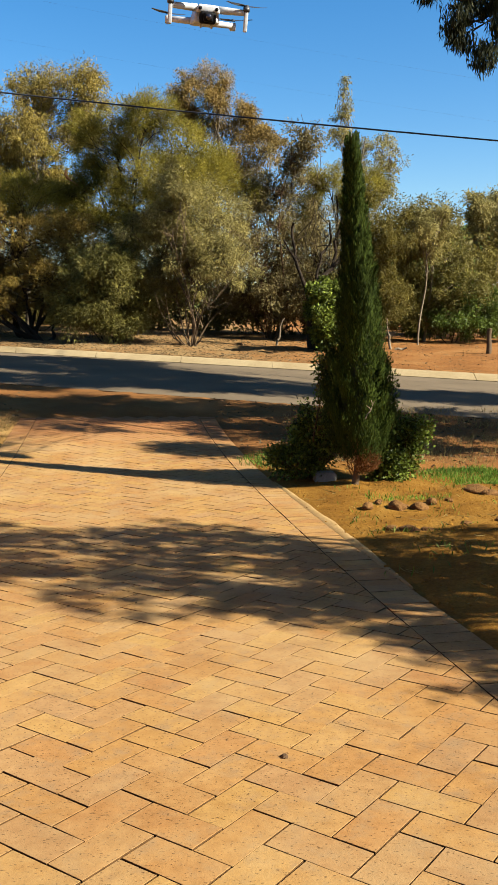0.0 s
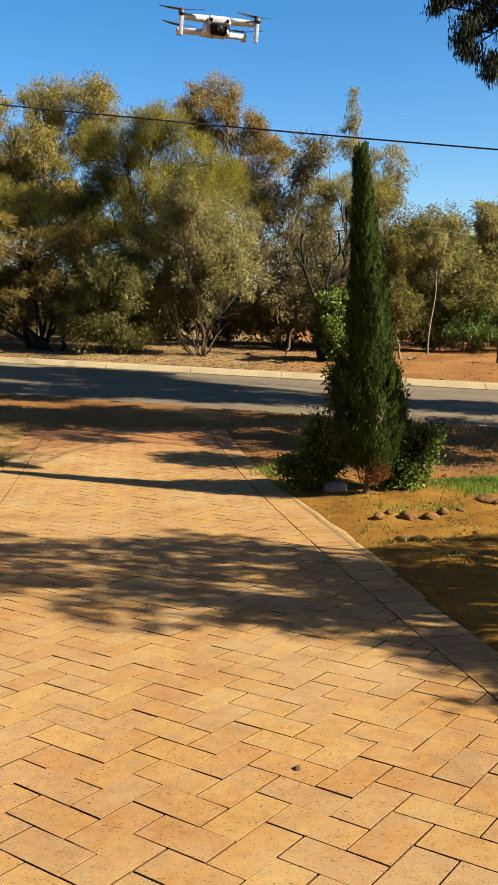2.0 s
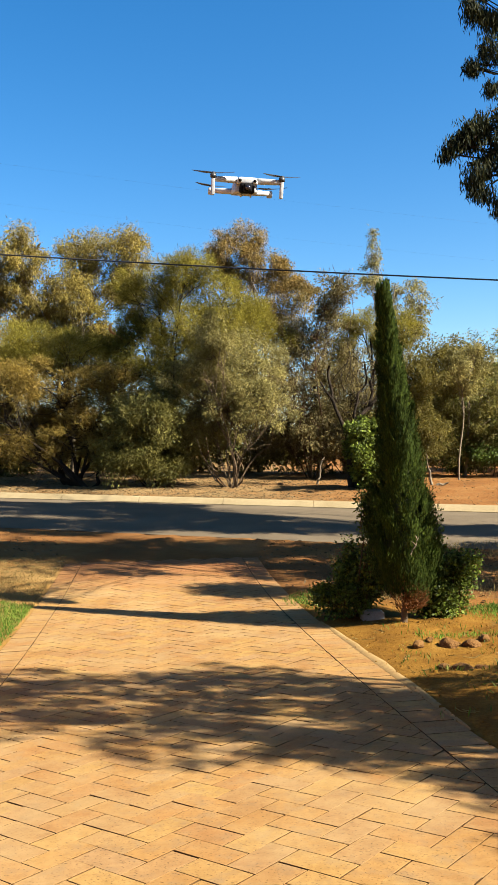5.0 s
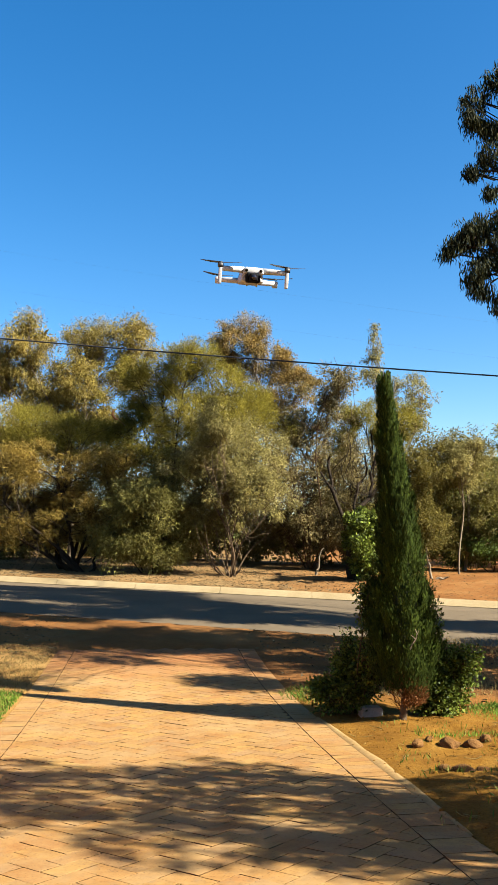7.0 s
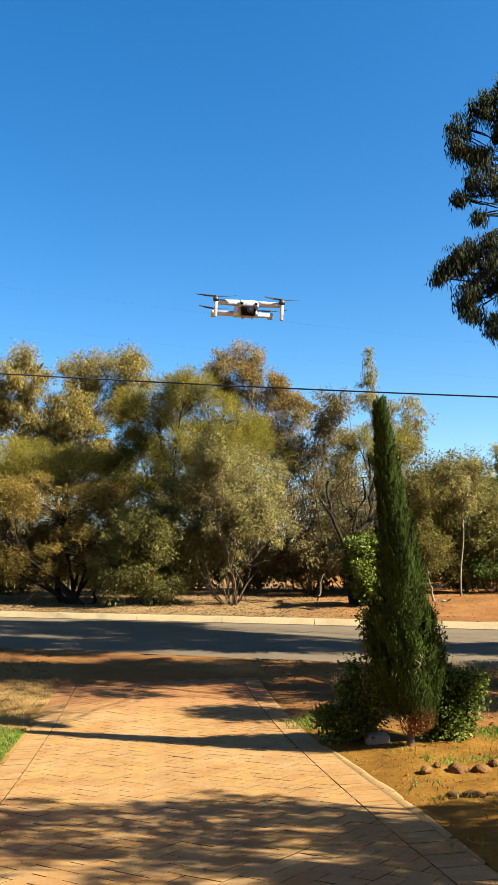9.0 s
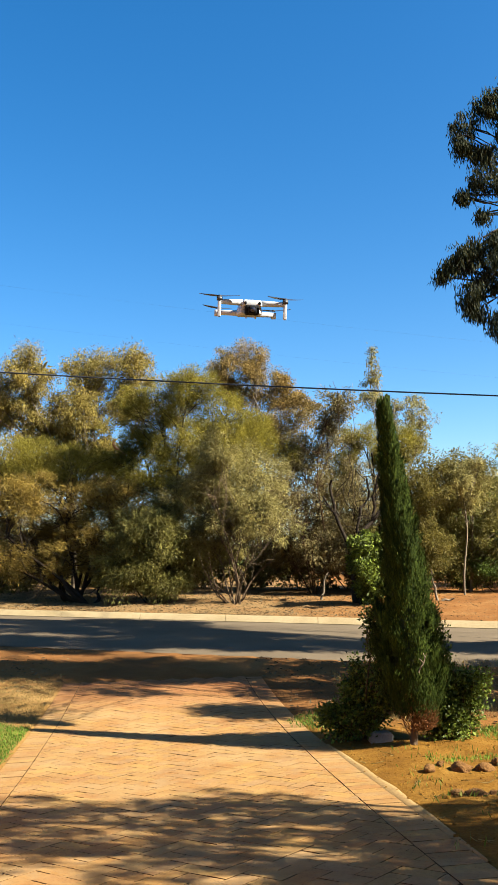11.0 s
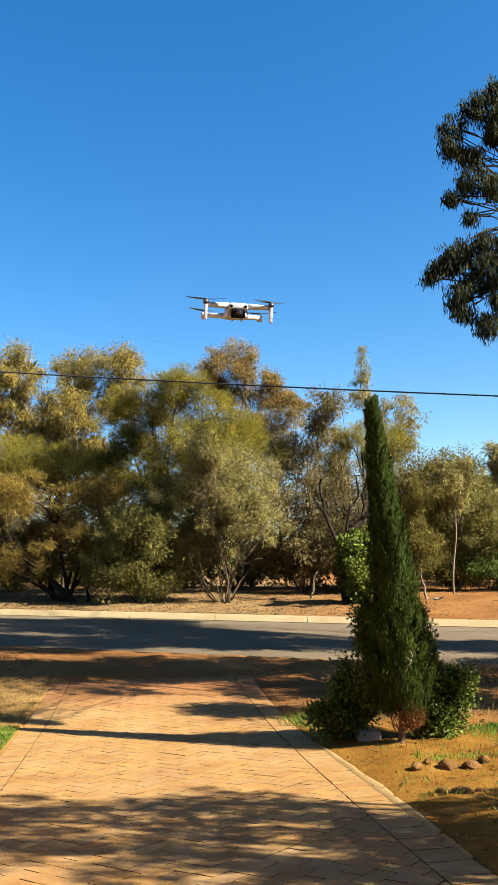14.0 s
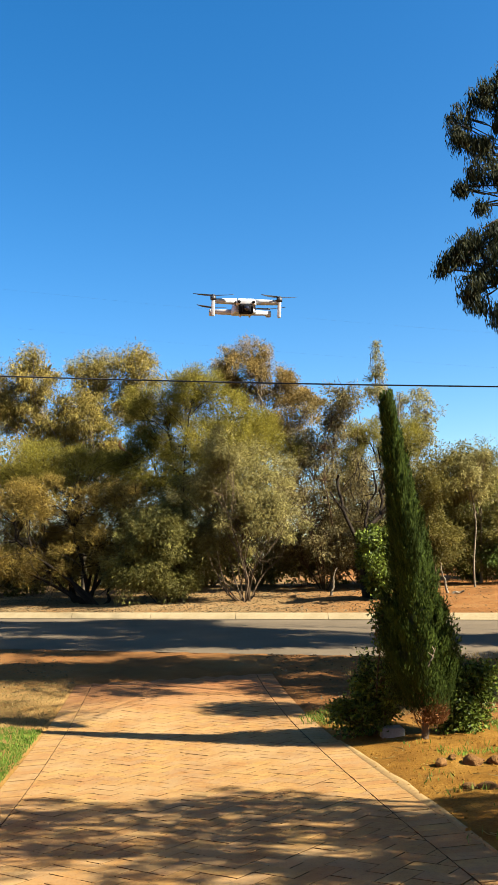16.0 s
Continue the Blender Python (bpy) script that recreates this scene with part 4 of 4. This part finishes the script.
def drone(at, turn):
    thing = empty("drone", "small light grey folding camera drone hovering over the drive", "drone")
    thing.matrix_world = pose(*at, *turn)
    # nose towards -y
    body = box_part("body", (0.070, 0.138, 0.044), (0, 0.005, 0), M_SHELL, thing, 0.24, taper=0.74)
    box_part("nose", (0.062, 0.02, 0.020), (0, -0.067, 0.010), M_SHELL, body, 0.35, taper=0.85)
    box_part("battery_vent", (0.04, 0.05, 0.004), (0, 0.03, 0.0225), M_DARKGREY, body, 0.2, label="dark vent grille")
    for sx in (-1, 1):
        disc_part("vision_sensor", 0.0042, 0.006, (sx * 0.021, -0.0765, 0.010), M_BLACK, body, (90, 0, 0), "black round sensor window")
    gimbal = box_part("gimbal_housing", (0.042, 0.028, 0.028), (0, -0.066, -0.010), M_BLACK, thing, 0.25, label="black gimbal housing")
    ball = box_part("camera_head", (0.024, 0.02, 0.022), (0, -0.084, -0.010), M_BLACK, gimbal, 0.25)
    disc_part("lens", 0.0075, 0.006, (0, -0.096, -0.010), M_GLASS_DARK, gimbal, (90, 0, 0), "glossy black camera lens")
    for sx in (-1, 1):
        disc_part("foot_stud", 0.0025, 0.012, (sx * 0.014, -0.045, -0.027), M_SHELL, thing)
    for sx in (-1, 1):
        arm = arm_part("front_arm", (sx * 0.026, -0.05, 0.012), (sx * 0.094, -0.074, 0.010), 0.0095, 0.0075, M_SHELL, thing)
        box_part("front_leg", (0.0095, 0.014, 0.046), (sx * 0.0965, -0.076, -0.011), M_SHELL, arm, 0.3, label="upright landing leg")
        motor = disc_part("front_motor", 0.0085, 0.012, (sx * 0.0965, -0.076, 0.018), M_DARKGREY, arm, label="dark motor")
        rear = arm_part("rear_arm", (sx * 0.026, 0.05, -0.012), (sx * 0.086, 0.088, -0.010), 0.009, 0.0075, M_SHELL, thing)
        disc_part("rear_motor", 0.0085, 0.02, (sx * 0.088, 0.09, -0.012), M_SHELL, rear)
        for (mx, my, mz, a0, nm, par) in ((sx * 0.0965, -0.076, 0.026, 14 * sx + 8, "front_propeller", arm), (sx * 0.088, 0.09, 0.004, -38 * sx, "rear_propeller", rear)):
            bm = bmesh.new()
            for half in (0, 180):
                ring = []
                for u in (0.06, 0.25, 0.5, 0.75, 1.0):
                    chord = 0.006 + 0.009 * math.sin(min(1, u * 1.3) * 2.4) * (1 if u < 1 else 0.2)
                    tw = 0.35 * (1 - u)
                    for side in (-0.5, 0.5):
                        for th in (-0.0005, 0.0005):
                            p = Vector((u * 0.059, side * chord, side * chord * tw + th + 0.004 * u * u))
                            ring.append(bm.verts.new(pose(0, 0, 0, 0, 0, half) @ p))
                for k in range(4):
                    a, b = ring[4 * k:4 * k + 4], ring[4 * k + 4:4 * k + 8]
                    for i, j in ((0, 1), (1, 3), (3, 2), (2, 0)):
                        bm.faces.new((a[i], a[j], b[j], b[i]))
                e = ring[-4:]
                bm.faces.new((e[0], e[1], e[3], e[2]))
            bmesh.ops.create_cone(bm, cap_ends=True, segments=12, radius1=0.006, radius2=0.005, depth=0.005)
            bmesh.ops.recalc_face_normals(bm, faces=bm.faces)
            bm.transform(pose(mx, my, mz, 0, 0, a0))
            part(nm, bm, M_PROP, par, "slim dark two-blade propeller")
    return thing


drone((-0.125, 2.36, 2.245), (13, 2.5, 10.5))


# ---- small things on the bed and verge ----
def rock(label, x, y, r, seed, squash=0.8, name="rock", mat=None, group=""):
    bm = bmesh.new()
    bmesh.ops.create_icosphere(bm, subdivisions=3, radius=1)
    for v in bm.verts:
        d = 1 + 0.34 * noise.noise(v.co * 1.3 + Vector((seed * 3.7, 0, 0))) + 0.16 * noise.noise(v.co * 3.6 + Vector((0, seed * 2.1, 0)))
        v.co = Vector((v.co.x * d * r * 1.25, v.co.y * d * r, v.co.z * d * r * squash))
    bm.transform(pose(x, y, soil(x, y) + r * squash * 0.35, 0, 0, seed * 47 % 360))
    for f in bm.faces:
        f.smooth = True
    tagged(part(name, bm, mat or M_ROCK), label, "rock", group)


for k, (x, y, r) in enumerate([(0.93, 6.42, 0.040), (1.02, 6.5, 0.026), (1.15, 6.40, 0.056), (1.33, 6.42, 0.054), (1.44, 6.5, 0.040), (1.05, 6.6, 0.018), (1.6, 6.6, 0.026), (1.24, 6.48, 0.016)]):
    rock("rounded reddish-brown stone on the ochre soil", x, y, r, k + 1, group="stones on the bed")
rock("large reddish clod of earth on the soil bed", 1.92, 7.0, 0.10, 11, 0.5)
rock("reddish clod of earth on the soil bed", 2.0, 6.85, 0.06, 12, 0.5)
for k, (x, y, r) in enumerate([(0.98, 5.62, 0.045), (1.09, 5.57, 0.06), (1.22, 5.6, 0.035), (1.75, 5.7, 0.045), (1.9, 5.65, 0.05), (2.05, 5.7, 0.045), (1.5, 5.66, 0.03)]):
    rock("dark rough lump of laterite edging the bed", x, y, r, k + 21, 0.5, group="laterite edging")


rock("small dark gum nut lying on the pavers", 0.11, 2.26, 0.010, 5, 0.7, "gum_nut", M_BARK_BROWN)


def build_box():
    bm = bmesh.new()
    bmesh.ops.create_cube(bm, size=1)
    bmesh.ops.scale(bm, vec=(0.2, 0.16, 0.10), verts=bm.verts)
    bmesh.ops.bevel(bm, geom=bm.edges[:], offset=0.012, segments=2, affect='EDGES')
    bm.transform(pose(0.72, 7.9, soil(0.72, 7.9) + 0.03, 0, 2, 8))
    tagged(part("concrete_block", bm, M_BOX), "weathered pale grey concrete block under the shrub", "block")


build_box()


def post(label, x, y, h, r, seed, lean=(0, 0), mat=None, name="fence_post"):
    rng = np.random.default_rng(seed)
    pile = Pile()
    z = lie1(x, y)
    pile.limb((x, y, z - 0.1), (x + lean[0], y + lean[1], z + h), r, r * 0.85, rng, 0.02, 6, 8)
    pile.limb((x + lean[0], y + lean[1], z + h - 0.001), (x + lean[0], y + lean[1], z + h + 0.01), r * 0.85, 0.004, rng, 0, 3, 8)
    tagged(pile.mesh(name, mat or M_WOOD, smooth=True), label, "post")


post("weathered round timber fence post on the verge", 6.99, 24.9, 0.75, 0.08, 51)


def dead_stem(name, label, x, y, tips, r, seed):
    rng = np.random.default_rng(seed)
    pile = Pile()
    p = np.array([x, y, lie1(x, y) - 0.1])
    for k, (dx, dz) in enumerate(tips):
        q = np.array([x + dx, y, lie1(x, y) + dz])
        pile.limb(p, q, r * (1 - 0.25 * k), r * (0.75 - 0.25 * k), rng, 0.06, 8, 7)
        p = q
    tagged(pile.mesh(name, M_BARK_PALE, smooth=True), label, "dead wood")


dead_stem("dead_sapling", "pale crooked dead stem standing on the verge", 0.80, 26.0, [(0.1, 0.35), (0.12, 0.6), (0.26, 0.85)], 0.045, 53)
dead_stem("dead_sapling", "pale leaning dead sapling on the verge", 4.28, 25.6, [(-0.1, 0.3), (-0.16, 0.6), (-0.2, 0.95)], 0.045, 52)
dead_stem("fallen_branch", "grey fallen branch lying on the red earth", 4.28, 25.5, [(0.15, 0.06), (0.42, 0.08)], 0.05, 54)


def blades(name, label, category, region, n, mat, length, width, seed, kind="stuff"):
    rng = np.random.default_rng(seed)
    x0, x1, y0, y1, fn = region
    x = rng.uniform(x0, x1, n)
    y = rng.uniform(y0, y1, n)
    keep = np.array([fn(a, b) for a, b in zip(x, y)]) > rng.uniform(0, 1, n)
    x, y = x[keep], y[keep]
    at = np.stack([x, y, np.array([soil(a, b) for a, b in zip(x, y)]) - 0.003], 1)
    way = rng.normal(0, 0.45, at.shape) + np.array([0, 0, 1.0])
    pile = Pile()
    pile.add(*leaf_quads(at, way, length, width, rng, 0.1))
    tagged(pile.mesh(name, mat), label, category, kind=kind)


def spot(cx, cy, rx, ry):
    return lambda a, b: max(0.0, 1.25 - ((a - cx) / rx) ** 2 - ((b - cy) / ry) ** 2)


def lawn_mask(a, b):
    s, n = to_drive(a, b)
    if n > -WIDE - 0.26:
        return 0
    return (1.0 if b < 9.05 + 0.06 * noise.noise(Vector((a * 3, b * 3, 0))) else 0.0) * (0.85 + 0.4 * noise.noise(Vector((a * 2, b * 2, 0))))


def dry_mask(a, b):
    s, n = to_drive(a, b)
    return 0.0 if n > -WIDE - 0.27 else max(0.0, 0.75 + 0.6 * noise.noise(Vector((a * 1.7, b * 1.7, 5))))


def crumbs():
    rng = np.random.default_rng(73)
    pile = Pile()
    cube = np.array([(-1, -1, -1), (1, -1, -1), (1, 1, -1), (-1, 1, -1), (-0.6, -0.7, 1), (0.7, -0.6, 1), (0.6, 0.7, 1), (-0.7, 0.6, 1)], float)
    quads = [(0, 1, 5, 4), (1, 2, 6, 5), (2, 3, 7, 6), (3, 0, 4, 7), (4, 5, 6, 7)]
    n = 0
    while n < 2600:
        x, y = rng.uniform(0.4, 3.4), rng.uniform(3.6, 8.4)
        s, e = to_drive(x, y)
        if e < 0.2 + rng.exponential(0.05):
            continue
        k = rng.uniform(0.002, 0.008) * (2.0 if rng.uniform() < 0.05 else 1)
        a = rng.uniform(0, 6.28)
        turn = np.array([(math.cos(a), -math.sin(a), 0), (math.sin(a), math.cos(a), 0), (0, 0, 1)])
        pile.add((cube * rng.uniform(0.6, 1.3, (8, 3)) * k * (1, 1, 0.6)) @ turn.T + (x, y, soil(x, y) + 0.002), quads)
        n += 1
    tagged(pile.mesh("soil_crumbs", M_EARTH), "loose crumbs of ochre soil", "soil", kind="stuff")
    sticks = Pile()
    for _ in range(160):
        x, y = rng.uniform(0.5, 3.2), rng.uniform(3.8, 8.4)
        s, e = to_drive(x, y)
        if e < 0.25:
            continue
        a, k = rng.uniform(0, 6.28), rng.uniform(0.03, 0.14)
        z = soil(x, y) + 0.004
        sticks.limb((x, y, z), (x + math.cos(a) * k, y + math.sin(a) * k, z + rng.uniform(-0.005, 0.02)), 0.003, 0.0015, rng, 0.06, 4, 4)
    tagged(sticks.mesh("twigs", M_DRY_GRASS), "dry straw and twigs lying on the soil", "twigs", kind="stuff")


crumbs()
blades("lawn", "short green lawn beside the drive", "grass", (-5.2, -1.6, 4.6, 9.4, lawn_mask), 90000, M_LAWN, 0.04, 0.006, 61)
blades("grass", "tuft of fresh green grass", "grass", (0.9, 3.6, 6.6, 9.5, spot(2.45, 8.1, 0.8, 0.65)), 30000, M_LAWN, 0.06, 0.006, 62)
blades("grass", "small patch of green grass at the drive's edge", "grass", (-0.2, 0.8, 8.4, 10.2, spot(0.25, 9.2, 0.35, 0.6)), 4000, M_LAWN, 0.05, 0.006, 63)
blades("dry_grass", "short straw-coloured dry lawn beside the drive", "grass", (-5.2, -2.6, 8.8, 12.6, lambda a, b: 0.9 * dry_mask(a, b)), 34000, M_DRY_GRASS, 0.028, 0.005, 66)
blades("weeds", "sprinkling of green weeds behind the stones", "weeds", (0.8, 1.9, 6.4, 7.3, spot(1.28, 6.8, 0.42, 0.24)), 900, M_LAWN, 0.045, 0.006, 67)
blades("dry_grass", "dry straw-coloured grass on the verge", "grass", (0.5, 7, 9, 13.5, lambda a, b: 0.5 + 0.9 * noise.noise(Vector((a, b, 3)))), 16000, M_DRY_GRASS, 0.1, 0.006, 64)
blades("weeds", "scattered small weeds on the ochre soil", "weeds", (0.7, 2.6, 4.2, 7.6, lambda a, b: 0.6 * max(0, noise.noise(Vector((a * 3, b * 3, 9))))), 6000, M_GRASS, 0.05, 0.008, 65)


def litter():
    rng = np.random.default_rng(71)
    n = 26000
    x = rng.uniform(-14, 12, n)
    x = np.where((x > 2) & (rng.uniform(0, 1, n) < 0.7), x - 12, x)
    y = ROAD_FAR + 0.4 + rng.uniform(0, 1, n) ** 1.5 * 9 - 0.33 * x
    at = np.stack([x, y, np.array([soil(a, b) for a, b in zip(x, y)]) + rng.uniform(0.002, 0.015, n)], 1)
    way = rng.normal(0, 1, (n, 3)) * np.array([1, 1, 0.12])
    pile = Pile()
    x2, y2 = rng.uniform(-7, 8, 6000), rng.uniform(8.6, 15.5, 6000)
    s2, n2 = to_drive(x2, y2)
    ok = (y2 > np.where(n2 < 0, 11.2, 0)) & ((n2 > 0.3) | (n2 < -WIDE - 0.3)) & (y2 + 0.33 * x2 < ROAD_NEAR - 0.1)
    x2, y2 = x2[ok], y2[ok]
    at = np.concatenate([at, np.stack([x2, y2, np.array([soil(a, b) for a, b in zip(x2, y2)]) + rng.uniform(0.002, 0.015, len(x2))], 1)])
    way = rng.normal(0, 1, at.shape) * np.array([1, 1, 0.12])
    pile.add(*leaf_quads(at, way, 0.06, 0.018, rng, 0.1))
    tagged(pile.mesh("leaf_litter", M_LITTER), "dry brown and grey leaf litter under the trees", "litter", kind="stuff")


litter()


# ---- the drive ----
def bounce_walls():
    """Unseen orange walls, added beside and behind the eye to bounce warm light."""
    for name, size, at in (("wall_west", (0.25, 15.0, 3.0), (-5.4, -1.5, 1.6)), ("wall_south", (14.0, 0.25, 3.0), (1.6, -9.0, 2.0))):
        bm = bmesh.new()
        bmesh.ops.create_cube(bm, size=1)
        bm.transform(Matrix.Translation(at) @ Matrix.Diagonal((*size, 1)))
        tagged(part(name, bm, M_BOUNCE_WALL), "plain orange wall added out of view to bounce warm light", "wall", kind="structure")


bounce_walls()


def clip(poly, inside, cross):
    out = []
    for i, p in enumerate(poly):
        q = poly[(i + 1) % len(poly)]
        a, b = inside(p), inside(q)
        if a:
            out.append(p)
        if a != b:
            out.append(cross(p, q))
    return out


def clip_n(poly, limit, keep_less):
    """Cuts a piece, in the drive's axes, at a line along the drive."""
    ok = (lambda p: p[1] <= limit) if keep_less else (lambda p: p[1] >= limit)

    def cross(p, q):
        t = (limit - p[1]) / (q[1] - p[1])
        return (p[0] + (q[0] - p[0]) * t, limit)
    return clip(poly, ok, cross)


def brick_solid(poly, gap, bevel=0.0007, deep=0.03):
    """A flat-topped prism with worn edges over a flat outline round its own middle: points and faces."""
    c = np.mean(poly, axis=0)
    d = np.asarray(poly) - c
    r = np.linalg.norm(d, axis=1)[:, None] + 1e-9
    low = d * (1 - gap * 1.2 / r)
    top = d * (1 - (gap * 1.2 + bevel * 1.4) / r)
    m = len(poly)
    v = [(*p, -deep) for p in low] + [(*p, -bevel) for p in low] + [(*p, 0.0) for p in top]
    f = []
    for k in range(m):
        k2 = (k + 1) % m
        f += [(k, k2, m + k2, m + k), (m + k, m + k2, 2 * m + k2, 2 * m + k)]
    f.append(tuple(range(2 * m, 3 * m)))
    return c, v, f


def ground_frame(x, y, up=0.0):
    e = 0.05
    dx = Vector((2 * e, 0, lie1(x + e, y) - lie1(x - e, y))).normalized()
    dy = Vector((0, 2 * e, lie1(x, y + e) - lie1(x, y - e))).normalized()
    nz = dx.cross(dy).normalized()
    dy = nz.cross(dx)
    m = Matrix((dx, dy, nz)).transposed().to_4x4()
    m.translation = Vector((x, y, lie1(x, y) + up))
    return m


def build_drive():
    drive = tagged(new("driveway"), "herringbone driveway of buff-orange clay pavers with a header course", "driveway", kind="structure")
    rng = np.random.default_rng(91)
    # the bed of sand that shows in the joints
    v, f = [], []
    rows, cols = 420, 14
    for i in range(rows):
        for n in np.linspace(-WIDE - 0.235, 0.235, cols):
            p = D_O + D_S * (-14.3 + (DRIVE_END + 14.25) * i / (rows - 1)) + D_N * n
            v.append((p[0], p[1], lie1(*p) - 0.0105))
    for i in range(rows - 1):
        for j in range(cols - 1):
            f.append((i * cols + j, i * cols + j + 1, (i + 1) * cols + j + 1, (i + 1) * cols + j))
    mesh_part("joint_bed", v, f, M_SAND, drive, "dark sand in the joints", True)
    a = radians(-36.4)
    u = np.array([math.cos(a), math.sin(a)])
    w = np.array([u[1], -u[0]])
    o = np.array([-0.285, 1.755])
    unit = 0.1165
    shared = {}
    joined_v, joined_f = [], []
    count = [0]

    def lay(poly, key):
        """poly in the ground plan"""
        c, bv, bf = brick_solid(poly, 0.0029 if not str(key).startswith("header") else 0.0013)
        m = ground_frame(c[0], c[1], rng.normal(0, 0.0008)) @ pose(0, 0, 0, rng.normal(0, 0.28), rng.normal(0, 0.28), rng.normal(0, 0.4))
        if c[1] < 4.05 and 1.3 < c[1] and -1.4 < c[0] < 1.3 and count[0] < 320:
            count[0] += 1
            if key is None or key not in shared:
                me = bpy.data.meshes.new("brick")
                me.from_pydata(bv, [], bf)
                me.materials.append(M_BRICK)
                me.materials.append(M_SAND)
                for face in me.polygons:
                    face.material_index = 0 if abs(face.normal.z) > 0.3 else 1
                if key is not None:
                    shared[key] = me
            else:
                me = shared[key]
            ob = new("brick", me)
            ob.matrix_world = m
            ob.parent = drive
        else:
            base = len(joined_v)
            joined_v.extend([tuple(m @ Vector(p)) for p in bv])
            joined_f.extend([tuple(i + base for i in face) for face in bf])

    for col in range(-40, 41):
        for k in range(-160, 60):
            for kind, corners in (("flat", [(k, k), (k + 2, k), (k + 2, k + 1), (k, k + 1)]),
                                  ("upright", [(k + 2, k - 1), (k + 3, k - 1), (k + 3, k + 1), (k + 2, k + 1)])):
                pts = [o + unit * ((cx + 1 + 4 * col) * u + cy * w) for cx, cy in corners]
                mid = np.mean(pts, axis=0)
                s, n = to_drive(*mid)
                wide = float(flare(s))
                if s < -14.2 or s > DRIVE_END - 0.08 or n < -WIDE - wide - 0.3 or n > wide + 0.3:
                    continue
                loc = [tuple(float(q) for q in to_drive(*p)) for p in pts]
                whole = all(-WIDE - wide <= q[1] <= wide for q in loc)
                if whole:
                    lay(pts, kind)
                else:
                    cut = clip_n(clip_n(loc, wide, True), -WIDE - wide, False)
                    if len(cut) < 3:
                        continue
                    area = abs(sum(cut[i - 1][0] * cut[i][1] - cut[i][0] * cut[i - 1][1] for i in range(len(cut)))) / 2
                    if area < 0.0016:
                        continue
                    lay([D_O + D_S * q[0] + D_N * q[1] for q in cut], None)
    # the header course along both edges
    for n0, n1 in ((0.004, 0.232), (-WIDE - 0.232, -WIDE - 0.004)):
        s = -14.2
        while True:
            if s > DRIVE_END - 0.12:
                break
            lay([D_O + D_S * q[0] + D_N * q[1] for q in ((s, n0), (s + 0.1125, n0), (s + 0.1125, n1), (s, n1))], "header%d" % (n0 > 0))
            s += 0.1165
    # rough mortar haunch outside the header course, sanded over
    v, f = [], []
    steps = np.arange(-1.6, 2.2, 0.06)
    for s in steps:
        edge = 0.006 + 0.060 * math.sin((s + 1.6) / 3.8 * math.pi) ** 0.8 * (1 + 0.25 * noise.noise(Vector((s * 2.2, 0, 0))))
        for n, up in ((0.233, -0.003), (0.24, 0.001), (0.235 + edge * 0.6, 0.004), (0.235 + edge, 0.004), (0.27 + edge, -0.03)):
            p = D_O + D_S * s + D_N * n
            v.append((p[0], p[1], (max(lie1(*p), soil(*p)) if n > 0.241 else lie1(*p)) + up + 0.002 * noise.noise(Vector((s * 9, n * 30, 1)))))
    for i in range(len(steps) - 1):
        for j in range(4):
            f.append((i * 5 + j, i * 5 + j + 1, i * 5 + j + 6, i * 5 + j + 5))
    mesh_part("edge_haunch", v, f, M_HAUNCH, drive, "pale sandy mortar haunch", True)
    me = bpy.data.meshes.new("far_bricks")
    me.from_pydata(joined_v, [], joined_f)
    me.materials.append(M_BRICK_JOINED)
    me.materials.append(M_SAND)
    for face in me.polygons:
        face.material_index = 0 if abs(face.normal.z) > 0.3 else 1
    ob = new("far_bricks", me)
    ob.parent = drive
    tagged(ob, kind="stuff")


build_drive()
